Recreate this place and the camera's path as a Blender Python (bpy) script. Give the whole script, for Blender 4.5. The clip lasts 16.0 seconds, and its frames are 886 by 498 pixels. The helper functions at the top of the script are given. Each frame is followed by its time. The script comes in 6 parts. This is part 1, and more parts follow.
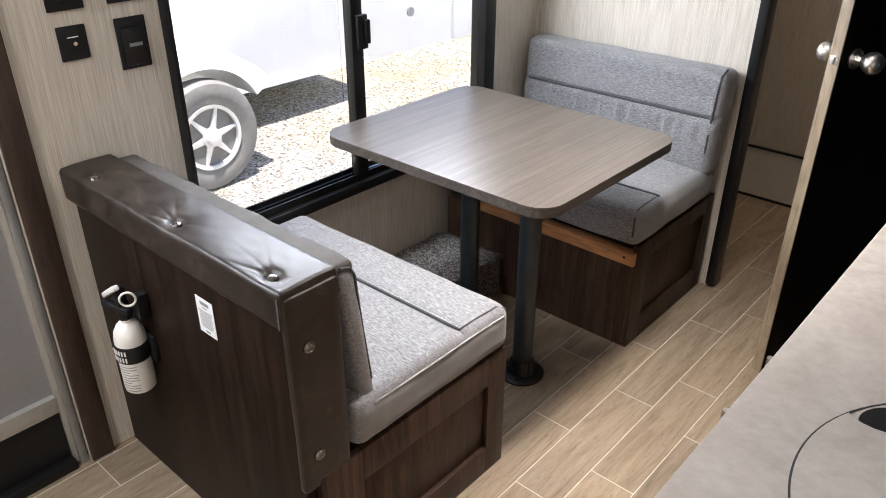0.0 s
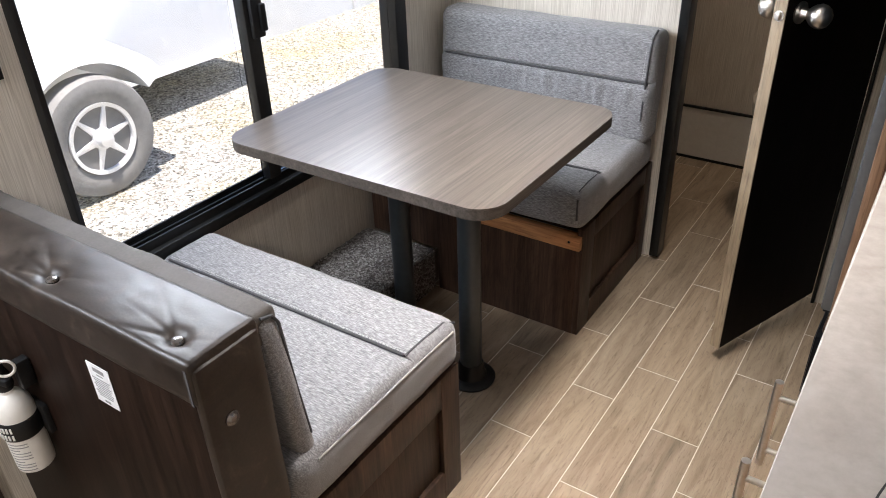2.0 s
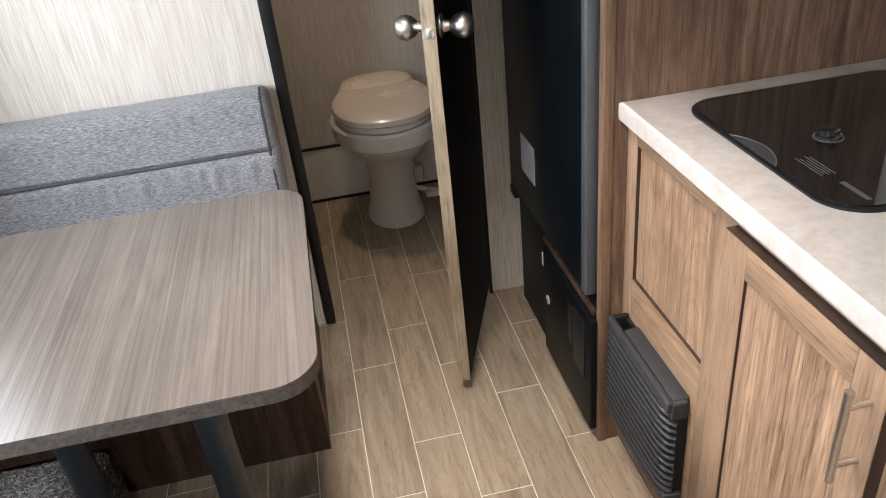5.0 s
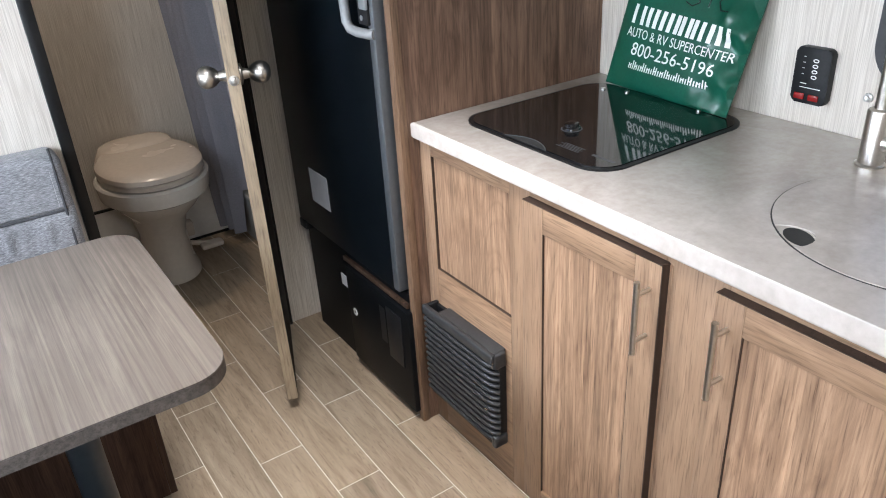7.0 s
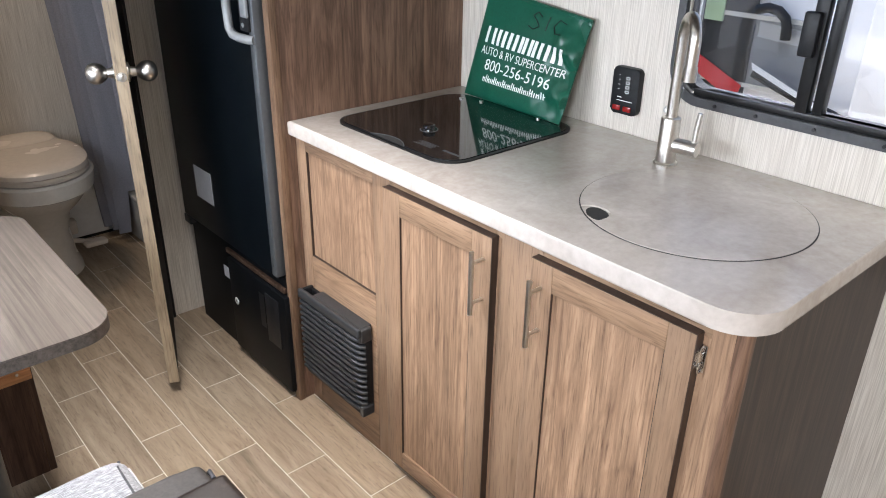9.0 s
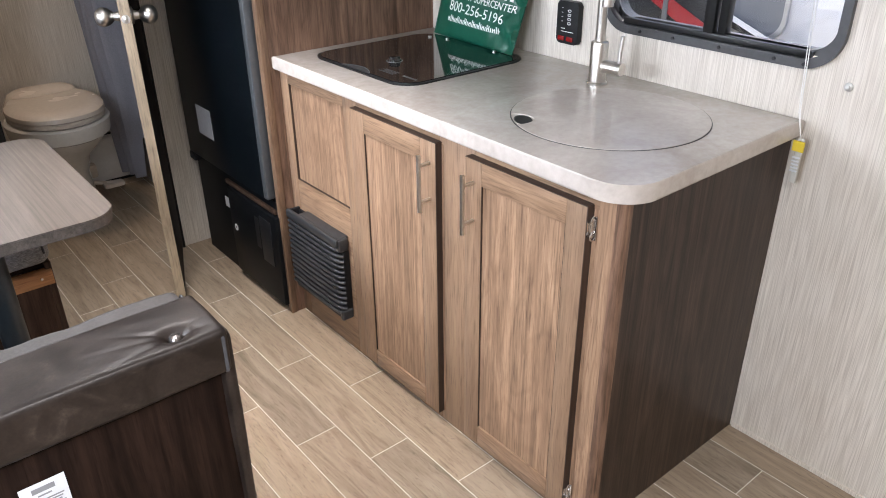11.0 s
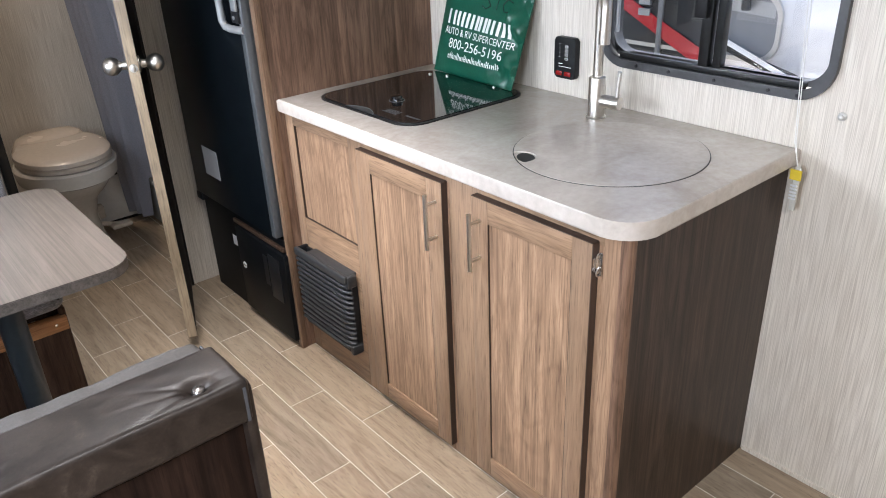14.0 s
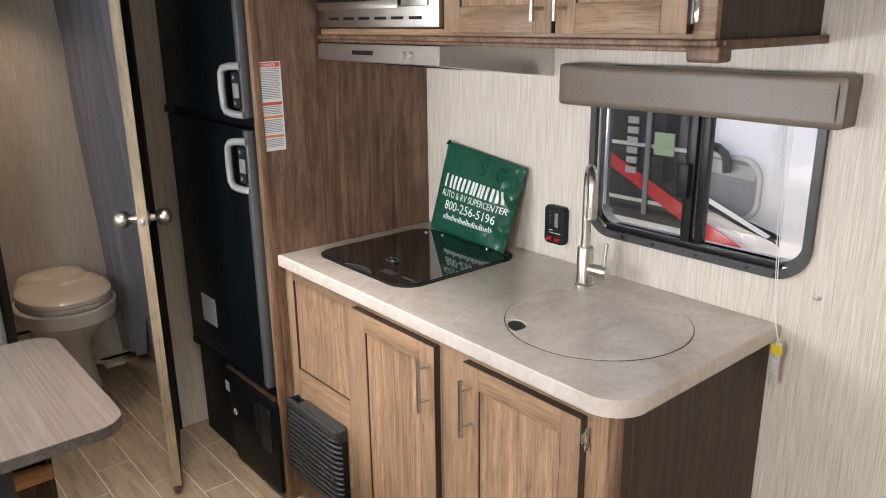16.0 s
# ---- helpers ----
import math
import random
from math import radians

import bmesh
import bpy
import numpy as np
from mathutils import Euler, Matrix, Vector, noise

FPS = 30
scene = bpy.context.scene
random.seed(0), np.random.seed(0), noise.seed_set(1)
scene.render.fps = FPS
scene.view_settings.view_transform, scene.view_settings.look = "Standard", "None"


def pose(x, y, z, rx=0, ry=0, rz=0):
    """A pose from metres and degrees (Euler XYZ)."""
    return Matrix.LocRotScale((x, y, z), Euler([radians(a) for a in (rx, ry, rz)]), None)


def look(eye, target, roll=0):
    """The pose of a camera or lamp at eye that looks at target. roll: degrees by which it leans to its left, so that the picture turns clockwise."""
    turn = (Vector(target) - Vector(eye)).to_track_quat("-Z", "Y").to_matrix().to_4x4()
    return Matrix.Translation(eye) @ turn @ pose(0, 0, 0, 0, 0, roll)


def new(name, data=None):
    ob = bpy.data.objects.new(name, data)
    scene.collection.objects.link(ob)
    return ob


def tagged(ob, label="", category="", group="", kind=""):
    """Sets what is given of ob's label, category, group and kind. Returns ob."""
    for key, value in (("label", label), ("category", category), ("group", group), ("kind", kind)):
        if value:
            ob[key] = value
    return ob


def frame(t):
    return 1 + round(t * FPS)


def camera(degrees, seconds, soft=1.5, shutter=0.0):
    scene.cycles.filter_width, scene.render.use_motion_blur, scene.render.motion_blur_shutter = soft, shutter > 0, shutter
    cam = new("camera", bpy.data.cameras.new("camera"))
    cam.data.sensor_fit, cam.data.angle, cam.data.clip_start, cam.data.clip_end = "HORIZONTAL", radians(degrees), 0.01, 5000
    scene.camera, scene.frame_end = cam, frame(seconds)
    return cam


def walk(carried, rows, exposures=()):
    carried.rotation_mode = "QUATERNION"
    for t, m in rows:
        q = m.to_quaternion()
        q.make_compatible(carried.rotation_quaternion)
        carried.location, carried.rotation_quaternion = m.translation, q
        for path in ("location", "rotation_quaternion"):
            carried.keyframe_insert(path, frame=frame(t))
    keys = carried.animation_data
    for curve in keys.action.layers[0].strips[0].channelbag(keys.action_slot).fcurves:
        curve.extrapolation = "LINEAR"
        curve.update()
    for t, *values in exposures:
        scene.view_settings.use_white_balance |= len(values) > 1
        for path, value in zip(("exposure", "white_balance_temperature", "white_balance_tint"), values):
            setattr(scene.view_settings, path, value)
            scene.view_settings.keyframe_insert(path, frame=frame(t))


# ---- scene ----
cam = camera(60.7, 16.0, 1.0)
PATH = [
    (0, (-0.027, 0.032, 1.497), (-1.191, 1.344, 0.537), 0.2),
    (0.5, (-0.055, 0.064, 1.493), (-1.189, 1.379, 0.501), -0.1),
    (1, (-0.097, 0.116, 1.491), (-1.199, 1.445, 0.481), -0.9),
    (1.5, (-0.145, 0.163, 1.486), (-1.188, 1.525, 0.458), -1.7),
    (2, (-0.198, 0.197, 1.476), (-1.175, 1.6, 0.438), -2.1),
    (2.5, (-0.243, 0.241, 1.463), (-1.163, 1.674, 0.414), -3.1),
    (3, (-0.317, 0.303, 1.433), (-1.171, 1.772, 0.379), -4.7),
    (3.5, (-0.449, 0.375, 1.427), (-1.122, 1.937, 0.374), -5.6),
    (4, (-0.568, 0.453, 1.422), (-0.952, 2.123, 0.391), -6.6),
    (4.5, (-0.651, 0.486, 1.421), (-0.742, 2.196, 0.388), -6.4),
    (5, (-0.802, 0.479, 1.44), (-0.555, 2.179, 0.416), -6.3),
    (7.3, (-1.152, 0.289, 1.469), (-0.138, 1.75, 0.553), -3.2),
    (7.5, (-1.167, 0.283, 1.464), (-0.118, 1.724, 0.557), -3.1),
    (8, (-1.176, 0.273, 1.463), (-0.06, 1.658, 0.549), -3.2),
    (8.5, (-1.194, 0.22, 1.464), (-0.03, 1.568, 0.555), -1.4),
    (9, (-1.215, 0.067, 1.485), (-0.023, 1.409, 0.603), 0.9),
    (11.3, (-1.286, -0.295, 1.448), (-0.186, 1.07, 0.485), -0.9),
    (11.5, (-1.285, -0.299, 1.445), (-0.195, 1.057, 0.459), -1.2),
    (12, (-1.283, -0.294, 1.432), (-0.211, 1.043, 0.401), -1.8),
    (12.5, (-1.284, -0.286, 1.434), (-0.224, 1.05, 0.389), -2.2),
    (13, (-1.29, -0.283, 1.459), (-0.217, 1.063, 0.442), -2.4),
    (13.5, (-1.297, -0.284, 1.481), (-0.196, 1.084, 0.524), -2.5),
    (14, (-1.303, -0.283, 1.506), (-0.171, 1.103, 0.612), -2.5),
    (14.5, (-1.315, -0.286, 1.521), (-0.146, 1.11, 0.695), -2.2),
    (15, (-1.318, -0.289, 1.542), (-0.109, 1.113, 0.785), -1.8),
    (15.5, (-1.323, -0.298, 1.569), (-0.099, 1.133, 0.896), -1.0),
    (16, (-1.317, -0.3, 1.612), (-0.083, 1.163, 1.03), -0.7),
]
walk(cam, [(t, look(eye, target, roll)) for t, eye, target, roll in PATH],
     exposures=[(0.0, 1.43, 6450, 14), (2.0, 1.40, 6450, 14), (3.5, 1.24, 6550, 14), (4.5, 1.32, 6550, 15), (5.0, 1.46, 6400, 14), (7.5, 1.54, 6000, 12), (8.6, 1.54, 6050, 12), (9.2, 1.55, 6200, 14), (12.0, 1.55, 6050, 15), (13.0, 1.62, 5950, 14), (14.5, 1.54, 6300, 13), (15.2, 1.45, 6800, 15), (16.0, 1.31, 6850, 15)])

# ---- world, sun and lights ----
SUN_DIR = Vector((0.13, -0.04, 0.97)).normalized()
world = bpy.data.worlds.new("world")
scene.world = world
world.use_nodes = True
wn = world.node_tree
sky = wn.nodes.new("ShaderNodeTexSky")
sky.sky_type = 'NISHITA'
sky.sun_disc = False
sky.sun_elevation = math.asin(SUN_DIR.z)
sky.sun_rotation = math.atan2(SUN_DIR.x, SUN_DIR.y)
bg = wn.nodes["Background"]
wn.links.new(sky.outputs["Color"], bg.inputs["Color"])
bg.inputs["Strength"].default_value = 0.15
sun = new("sun", bpy.data.lights.new("sun", 'SUN'))
sun.data.energy = 5.0
sun.data.angle = radians(0.5)
sun.data.color = (1.0, 0.95, 0.88)
sun.matrix_world = look(SUN_DIR * 20, (0, 0, 0))


def area_lamp(name, eye, target, sx, sy, watts, colour):
    lamp = bpy.data.lights.new(name, 'AREA')
    lamp.shape, lamp.size, lamp.size_y = 'RECTANGLE', sx, sy
    lamp.energy, lamp.color = watts, colour
    ob = new(name, lamp)
    ob.matrix_world = look(eye, target)
    return ob


DAY = (0.88, 0.95, 1.0)
WARM = (1.0, 0.945, 0.875)
area_lamp("dinette_window_daylight", (-1.775, 1.60, 1.34), (0, 1.60, 0.60), 1.15, 0.22, 8.5, DAY)


def disc_lamp(name, x, y, z, size, watts, colour, spread=180):
    lamp = bpy.data.lights.new(name, 'AREA')
    lamp.spread = radians(spread)
    lamp.shape, lamp.size, lamp.energy, lamp.color = 'DISK', size, watts, colour
    ob = new(name, lamp)
    ob.matrix_world = pose(x, y, z)
    return ob


area_lamp("entry_door_daylight", (-1.752, 0.19, 1.40), (0.2, 1.0, 0.7), 0.42, 0.62, 6.5, DAY)
# unseen lamps under the ceiling, added to fill in the interior light
disc_lamp("dinette_fill_lamp", -0.80, 1.45, 1.955, 0.22, 3.8, WARM, 80)
disc_lamp("aisle_fill_lamp", -1.05, -0.60, 1.955, 0.22, 8, WARM, 150)
disc_lamp("bath_fill_lamp", -0.68, 3.16, 1.955, 0.16, 0.62, (1.0, 0.80, 0.60), 90)

# ---- materials ----


def material(name):
    m = bpy.data.materials.new(name)
    m.use_nodes = True
    return m, m.node_tree.nodes, m.node_tree.links, m.node_tree.nodes["Principled BSDF"]


def setp(b, **kw):
    for k, v in kw.items():
        b.inputs[k.replace("_", " ").replace("  ", " ")].default_value = v


def coords(N, L, scale, random_shift=False):
    tc = N.new("ShaderNodeTexCoord")
    mp = N.new("ShaderNodeMapping")
    mp.inputs["Scale"].default_value = scale
    L.new(tc.outputs["Object"], mp.inputs["Vector"])
    if random_shift:
        oi = N.new("ShaderNodeObjectInfo")
        mu = N.new("ShaderNodeVectorMath")
        mu.operation = 'SCALE'
        mu.inputs[0].default_value = (37.0, 53.0, 11.0)
        L.new(oi.outputs["Random"], mu.inputs["Scale"])
        L.new(mu.outputs["Vector"], mp.inputs["Location"])
    return mp


def noise_tex(N, L, vec, scale, detail=4.0, rough=0.55, dist=0.0):
    n = N.new("ShaderNodeTexNoise")
    n.inputs["Scale"].default_value = scale
    n.inputs["Detail"].default_value = detail
    n.inputs["Roughness"].default_value = rough
    n.inputs["Distortion"].default_value = dist
    L.new(vec.outputs["Vector"], n.inputs["Vector"])
    return n


def ramp(N, L, src, stops):
    r = N.new("ShaderNodeValToRGB")
    e = r.color_ramp.elements
    while len(e) < len(stops):
        e.new(0.5)
    for el, (p, c) in zip(e, stops):
        el.position, el.color = p, (*c, 1)
    L.new(src, r.inputs["Fac"])
    return r


def mix(N, L, a, b, fac, mode='MIX'):
    m = N.new("ShaderNodeMix")
    m.data_type, m.blend_type = 'RGBA', mode
    if isinstance(fac, float):
        m.inputs[0].default_value = fac
    else:
        L.new(fac, m.inputs[0])
    for sock, v in ((m.inputs[6], a), (m.inputs[7], b)):
        if isinstance(v, tuple):
            sock.default_value = (*v, 1)
        else:
            L.new(v, sock)
    return m.outputs[2]


def bump(N, L, b, height, strength, dist=0.002, base=None):
    bp = N.new("ShaderNodeBump")
    bp.inputs["Strength"].default_value = strength
    bp.inputs["Distance"].default_value = dist
    L.new(height, bp.inputs["Height"])
    if base is not None:
        L.new(base.outputs["Normal"], bp.inputs["Normal"])
    L.new(bp.outputs["Normal"], b.inputs["Normal"])
    return bp


def plain(name, colour, rough=0.5, metal=0.0, grain=0.06, gscale=60.0, bumpy=0.05, coat=0.0, spec=0.5):
    m, N, L, b = material(name)
    b.inputs["Specular IOR Level"].default_value = spec
    v = coords(N, L, (1, 1, 1))
    n = noise_tex(N, L, v, gscale, 5)
    big = noise_tex(N, L, v, 4.0, 3)
    lo = tuple(c * (1 - grain * 2) for c in colour)
    hi = tuple(min(1, c * (1 + grain * 2)) for c in colour)
    r = ramp(N, L, n.outputs["Fac"], [(0.3, lo), (0.7, hi)])
    r2 = ramp(N, L, big.outputs["Fac"], [(0.3, (1 - grain,) * 3), (0.7, (1, 1, 1))])
    L.new(mix(N, L, r.outputs["Color"], r2.outputs["Color"], 1.0, 'MULTIPLY'), b.inputs["Base Color"])
    b.inputs["Metallic"].default_value = metal
    rr = N.new("ShaderNodeMapRange")
    rr.inputs["To Min"].default_value = max(0.02, rough - 0.06)
    rr.inputs["To Max"].default_value = min(1, rough + 0.06)
    L.new(big.outputs["Fac"], rr.inputs["Value"])
    L.new(rr.outputs["Result"], b.inputs["Roughness"])
    if bumpy:
        bump(N, L, b, n.outputs["Fac"], bumpy, 0.001)
    b.inputs["Coat Weight"].default_value = coat
    return m


def wood(name, dark, light, axis='z', rough=0.42, fine=1.0, streak=0.35, figure=1.0, shift=False, spec=0.5, cathedral=0.3, run=1.0):
    """Printed or stained wood with the grain along one axis."""
    m, N, L, b = material(name)

    def axes(long_, wide):
        return {'x': (long_, wide, wide), 'y': (wide, long_, wide), 'z': (wide, wide, long_)}[axis]
    v = coords(N, L, axes(2.0, 15.0), shift)
    a = noise_tex(N, L, v, 1.0 * figure, 6, 0.66, 2.2)
    v2 = coords(N, L, axes(6.5 * run, 130.0 * fine), shift)
    f = noise_tex(N, L, v2, 1.0, 5, 0.65, 0.25)
    v3 = coords(N, L, axes(3.6 * run, 46.0 * fine), shift)
    g = noise_tex(N, L, v3, 1.0, 5, 0.68, 0.9)
    w = N.new("ShaderNodeTexWave")
    w.bands_direction = 'Y' if axis == 'x' else 'X'
    vw = coords(N, L, axes(0.9, 7.0), shift)
    L.new(vw.outputs["Vector"], w.inputs["Vector"])
    for key, val in (("Scale", 1.1 * figure), ("Distortion", 9.0), ("Detail", 3.0), ("Detail Scale", 0.8), ("Detail Roughness", 0.6)):
        w.inputs[key].default_value = val
    mid = tuple((p + q) / 2 for p, q in zip(dark, light))
    fig = mix(N, L, a.outputs["Fac"], w.outputs["Fac"], 0.07)
    c1 = ramp(N, L, fig, [(0.28, dark), (0.5, mid), (0.72, light)])
    c2 = ramp(N, L, f.outputs["Fac"], [(0.34, (0.42, 0.39, 0.37)), (0.52, (0.92, 0.91, 0.90)), (0.70, (1.22, 1.20, 1.17))])
    c3 = ramp(N, L, g.outputs["Fac"], [(0.34, (0.58, 0.55, 0.53)), (0.60, (1.08, 1.07, 1.06))])
    col = mix(N, L, c1.outputs["Color"], c2.outputs["Color"], streak, 'MULTIPLY')
    col = mix(N, L, col, c3.outputs["Color"], streak, 'MULTIPLY')
    # sparse dark pores and slow drifts of tone
    v4 = coords(N, L, axes(15.0, 300.0), shift)
    po = noise_tex(N, L, v4, 1.0, 2, 0.5, 0.3)
    c4 = ramp(N, L, po.outputs["Fac"], [(0.30, (0.42, 0.38, 0.35)), (0.45, (1, 1, 1)), (0.68, (1.10, 1.09, 1.08))])
    col = mix(N, L, col, c4.outputs["Color"], 0.6 if cathedral > 0 else 0.25, 'MULTIPLY')
    v5 = coords(N, L, axes(0.8, 4.5), shift)
    dr = noise_tex(N, L, v5, 1.0, 3, 0.6, 1.8)
    c5 = ramp(N, L, dr.outputs["Fac"], [(0.30, (0.80, 0.79, 0.78)), (0.70, (1.10, 1.09, 1.08))])
    col = mix(N, L, col, c5.outputs["Color"], 0.8 if cathedral > 0 else 0.25, 'MULTIPLY')
    # cathedral figure: contour lines of a slow, stretched field
    v6 = coords(N, L, axes(1.3, 6.5), shift)
    fld = noise_tex(N, L, v6, 1.0, 2.5, 0.45, 0.6)
    mul = N.new("ShaderNodeMath")
    mul.operation = 'MULTIPLY'
    mul.inputs[1].default_value = 95.0
    L.new(fld.outputs["Fac"], mul.inputs[0])
    sn = N.new("ShaderNodeMath")
    sn.operation = 'SINE'
    L.new(mul.outputs[0], sn.inputs[0])
    c6 = ramp(N, L, sn.outputs[0], [(0.0, (1, 1, 1)), (0.55, (0.92, 0.91, 0.90)), (1.0, (0.60, 0.56, 0.53))])
    col = mix(N, L, col, c6.outputs["Color"], cathedral, 'MULTIPLY')
    L.new(col, b.inputs["Base Color"])
    b.inputs["Roughness"].default_value = rough
    b.inputs["Specular IOR Level"].default_value = spec
    bump(N, L, b, f.outputs["Fac"], 0.10, 0.0005)
    return m


def linen_wall(name, c_lo, c_hi):
    """Wall board printed with fine upright threads."""
    m, N, L, b = material(name)
    v = coords(N, L, (320, 320, 5.0))
    f = noise_tex(N, L, v, 1.5, 3, 0.6)
    v2 = coords(N, L, (60, 60, 1.2))
    g = noise_tex(N, L, v2, 1.0, 3, 0.5)
    c = ramp(N, L, f.outputs["Fac"], [(0.32, c_lo), (0.62, c_hi)])
    c2 = ramp(N, L, g.outputs["Fac"], [(0.3, (0.90, 0.89, 0.87)), (0.7, (1, 1, 1))])
    L.new(mix(N, L, c.outputs["Color"], c2.outputs["Color"], 0.5, 'MULTIPLY'), b.inputs["Base Color"])
    b.inputs["Roughness"].default_value = 0.48
    bump(N, L, b, f.outputs["Fac"], 0.10, 0.0006)
    return m


def fabric(name, lo, mid, hi):
    m, N, L, b = material(name)
    v = coords(N, L, (80, 400, 400))
    f = noise_tex(N, L, v, 1.0, 4, 0.65)
    v2 = coords(N, L, (420, 420, 420))
    w = noise_tex(N, L, v2, 2.0, 2, 0.6)
    c = ramp(N, L, f.outputs["Fac"], [(0.30, lo), (0.5, mid), (0.70, hi)])
    c2 = ramp(N, L, w.outputs["Fac"], [(0.35, (0.72, 0.72, 0.74)), (0.65, (1, 1, 1))])
    L.new(mix(N, L, c.outputs["Color"], c2.outputs["Color"], 0.7, 'MULTIPLY'), b.inputs["Base Color"])
    b.inputs["Roughness"].default_value = 0.9
    b.inputs["Sheen Weight"].default_value = 0.25
    v3 = coords(N, L, (9, 9, 9))
    big = noise_tex(N, L, v3, 1.0, 3, 0.5, 0.6)
    b0 = bump(N, L, b, w.outputs["Fac"], 0.35, 0.0012)
    bump(N, L, b, big.outputs["Fac"], 0.4, 0.014, b0)
    return m


def stone_counter(name):
    m, N, L, b = material(name)
    v = coords(N, L, (1, 1, 1))
    a = noise_tex(N, L, v, 5.0, 8, 0.62, 1.2)
    f = noise_tex(N, L, v, 60.0, 4, 0.6)
    c = ramp(N, L, a.outputs["Fac"], [(0.28, (0.46, 0.412, 0.366)), (0.48, (0.53, 0.485, 0.440)), (0.70, (0.60, 0.56, 0.518))])
    c2 = ramp(N, L, f.outputs["Fac"], [(0.3, (0.90, 0.885, 0.87)), (0.7, (1.03, 1.03, 1.03))])
    h = noise_tex(N, L, v, 16.0, 6, 0.65, 0.8)
    c3 = ramp(N, L, h.outputs["Fac"], [(0.34, (0.84, 0.81, 0.78)), (0.52, (1, 1, 1))])
    col = mix(N, L, c.outputs["Color"], c3.outputs["Color"], 0.28, 'MULTIPLY')
    L.new(mix(N, L, col, c2.outputs["Color"], 1.0, 'MULTIPLY'), b.inputs["Base Color"])
    b.inputs["Roughness"].default_value = 0.20
    bump(N, L, b, f.outputs["Fac"], 0.05, 0.0008)
    return m


def tile_mat(name):
    m, N, L, b = material(name)
    v = coords(N, L, (14, 1.6, 1), True)
    a = noise_tex(N, L, v, 1.3, 6, 0.62, 2.2)
    v2 = coords(N, L, (150, 9, 1), True)
    f = noise_tex(N, L, v2, 1.0, 5, 0.7, 0.4)
    oi = N.new("ShaderNodeObjectInfo")
    c = ramp(N, L, a.outputs["Fac"], [(0.28, (0.192, 0.145, 0.098)), (0.48, (0.280, 0.219, 0.154)), (0.72, (0.366, 0.294, 0.215))])
    c2 = ramp(N, L, f.outputs["Fac"], [(0.31, (0.38, 0.35, 0.32)), (0.45, (1, 1, 1))])
    t = ramp(N, L, oi.outputs["Random"], [(0.0, (0.86, 0.87, 0.88)), (1.0, (1.06, 1.03, 1.0))])
    col = mix(N, L, c.outputs["Color"], c2.outputs["Color"], 0.62, 'MULTIPLY')
    v3 = coords(N, L, (190, 38, 1), True)
    fl = noise_tex(N, L, v3, 1.0, 3, 0.7, 0.6)
    c3 = ramp(N, L, fl.outputs["Fac"], [(0.30, (0.45, 0.42, 0.40)), (0.42, (1, 1, 1)), (0.70, (1.08, 1.07, 1.06))])
    col = mix(N, L, col, c3.outputs["Color"], 0.6, 'MULTIPLY')
    L.new(mix(N, L, col, t.outputs["Color"], 1.0, 'MULTIPLY'), b.inputs["Base Color"])
    b.inputs["Roughness"].default_value = 0.46
    bump(N, L, b, f.outputs["Fac"], 0.18, 0.0008)
    return m


def glass(name, tint=(1, 1, 1), rough=0.0):
    m, N, L, b = material(name)
    setp(b, Base_Color=(*tint, 1), Roughness=rough, IOR=1.45)
    b.inputs["Transmission Weight"].default_value = 1.0
    return m


def gravel_mat(name):
    m, N, L, b = material(name)
    v = coords(N, L, (1, 1, 1))
    vo = N.new("ShaderNodeTexVoronoi")
    vo.inputs["Scale"].default_value = 62.0
    L.new(v.outputs["Vector"], vo.inputs["Vector"])
    big = noise_tex(N, L, v, 0.9, 5, 0.6)
    c = ramp(N, L, vo.outputs["Color"], [(0.12, (0.055, 0.050, 0.042)), (0.42, (0.27, 0.254, 0.220)), (0.85, (0.54, 0.52, 0.47))])
    c2 = ramp(N, L, big.outputs["Fac"], [(0.42, (1, 1, 1)), (0.66, (0.90, 0.82, 0.56))])
    L.new(mix(N, L, c.outputs["Color"], c2.outputs["Color"], 1.0, 'MULTIPLY'), b.inputs["Base Color"])
    b.inputs["Roughness"].default_value = 0.95
    bump(N, L, b, vo.outputs["Distance"], 0.8, 0.02)
    return m


M_WALL = linen_wall("linen_wall", (0.49, 0.44, 0.378), (0.735, 0.69, 0.615))
M_CEIL = plain("ceiling_white", (0.74, 0.72, 0.68), 0.7, grain=0.02)
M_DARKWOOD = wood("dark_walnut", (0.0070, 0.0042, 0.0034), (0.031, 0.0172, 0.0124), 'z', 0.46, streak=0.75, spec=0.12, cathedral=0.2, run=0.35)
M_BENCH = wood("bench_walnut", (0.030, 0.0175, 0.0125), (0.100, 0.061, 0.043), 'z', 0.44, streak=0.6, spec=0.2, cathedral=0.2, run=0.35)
M_CAB = wood("cabinet_walnut_field", (0.232, 0.142, 0.088), (0.485, 0.322, 0.208), 'z', 0.42, fine=0.8, streak=0.55, spec=0.35, cathedral=0.30, shift=True, run=0.28)
M_STILE = wood("cabinet_walnut_stile", (0.232, 0.147, 0.092), (0.345, 0.230, 0.147), 'z', 0.42, fine=0.8, streak=0.22, spec=0.35, cathedral=0.10, shift=True, run=0.3)
M_CABH = wood("cabinet_walnut_rail", (0.215, 0.134, 0.082), (0.362, 0.240, 0.152), 'y', 0.42, fine=0.8, streak=0.24, spec=0.35, cathedral=0.42, shift=True, run=0.3)
M_EDGEWOOD = wood("walnut_front_edge", (0.150, 0.090, 0.055), (0.285, 0.182, 0.116), 'z', 0.42, streak=0.4, spec=0.35, cathedral=0.15, run=0.35)
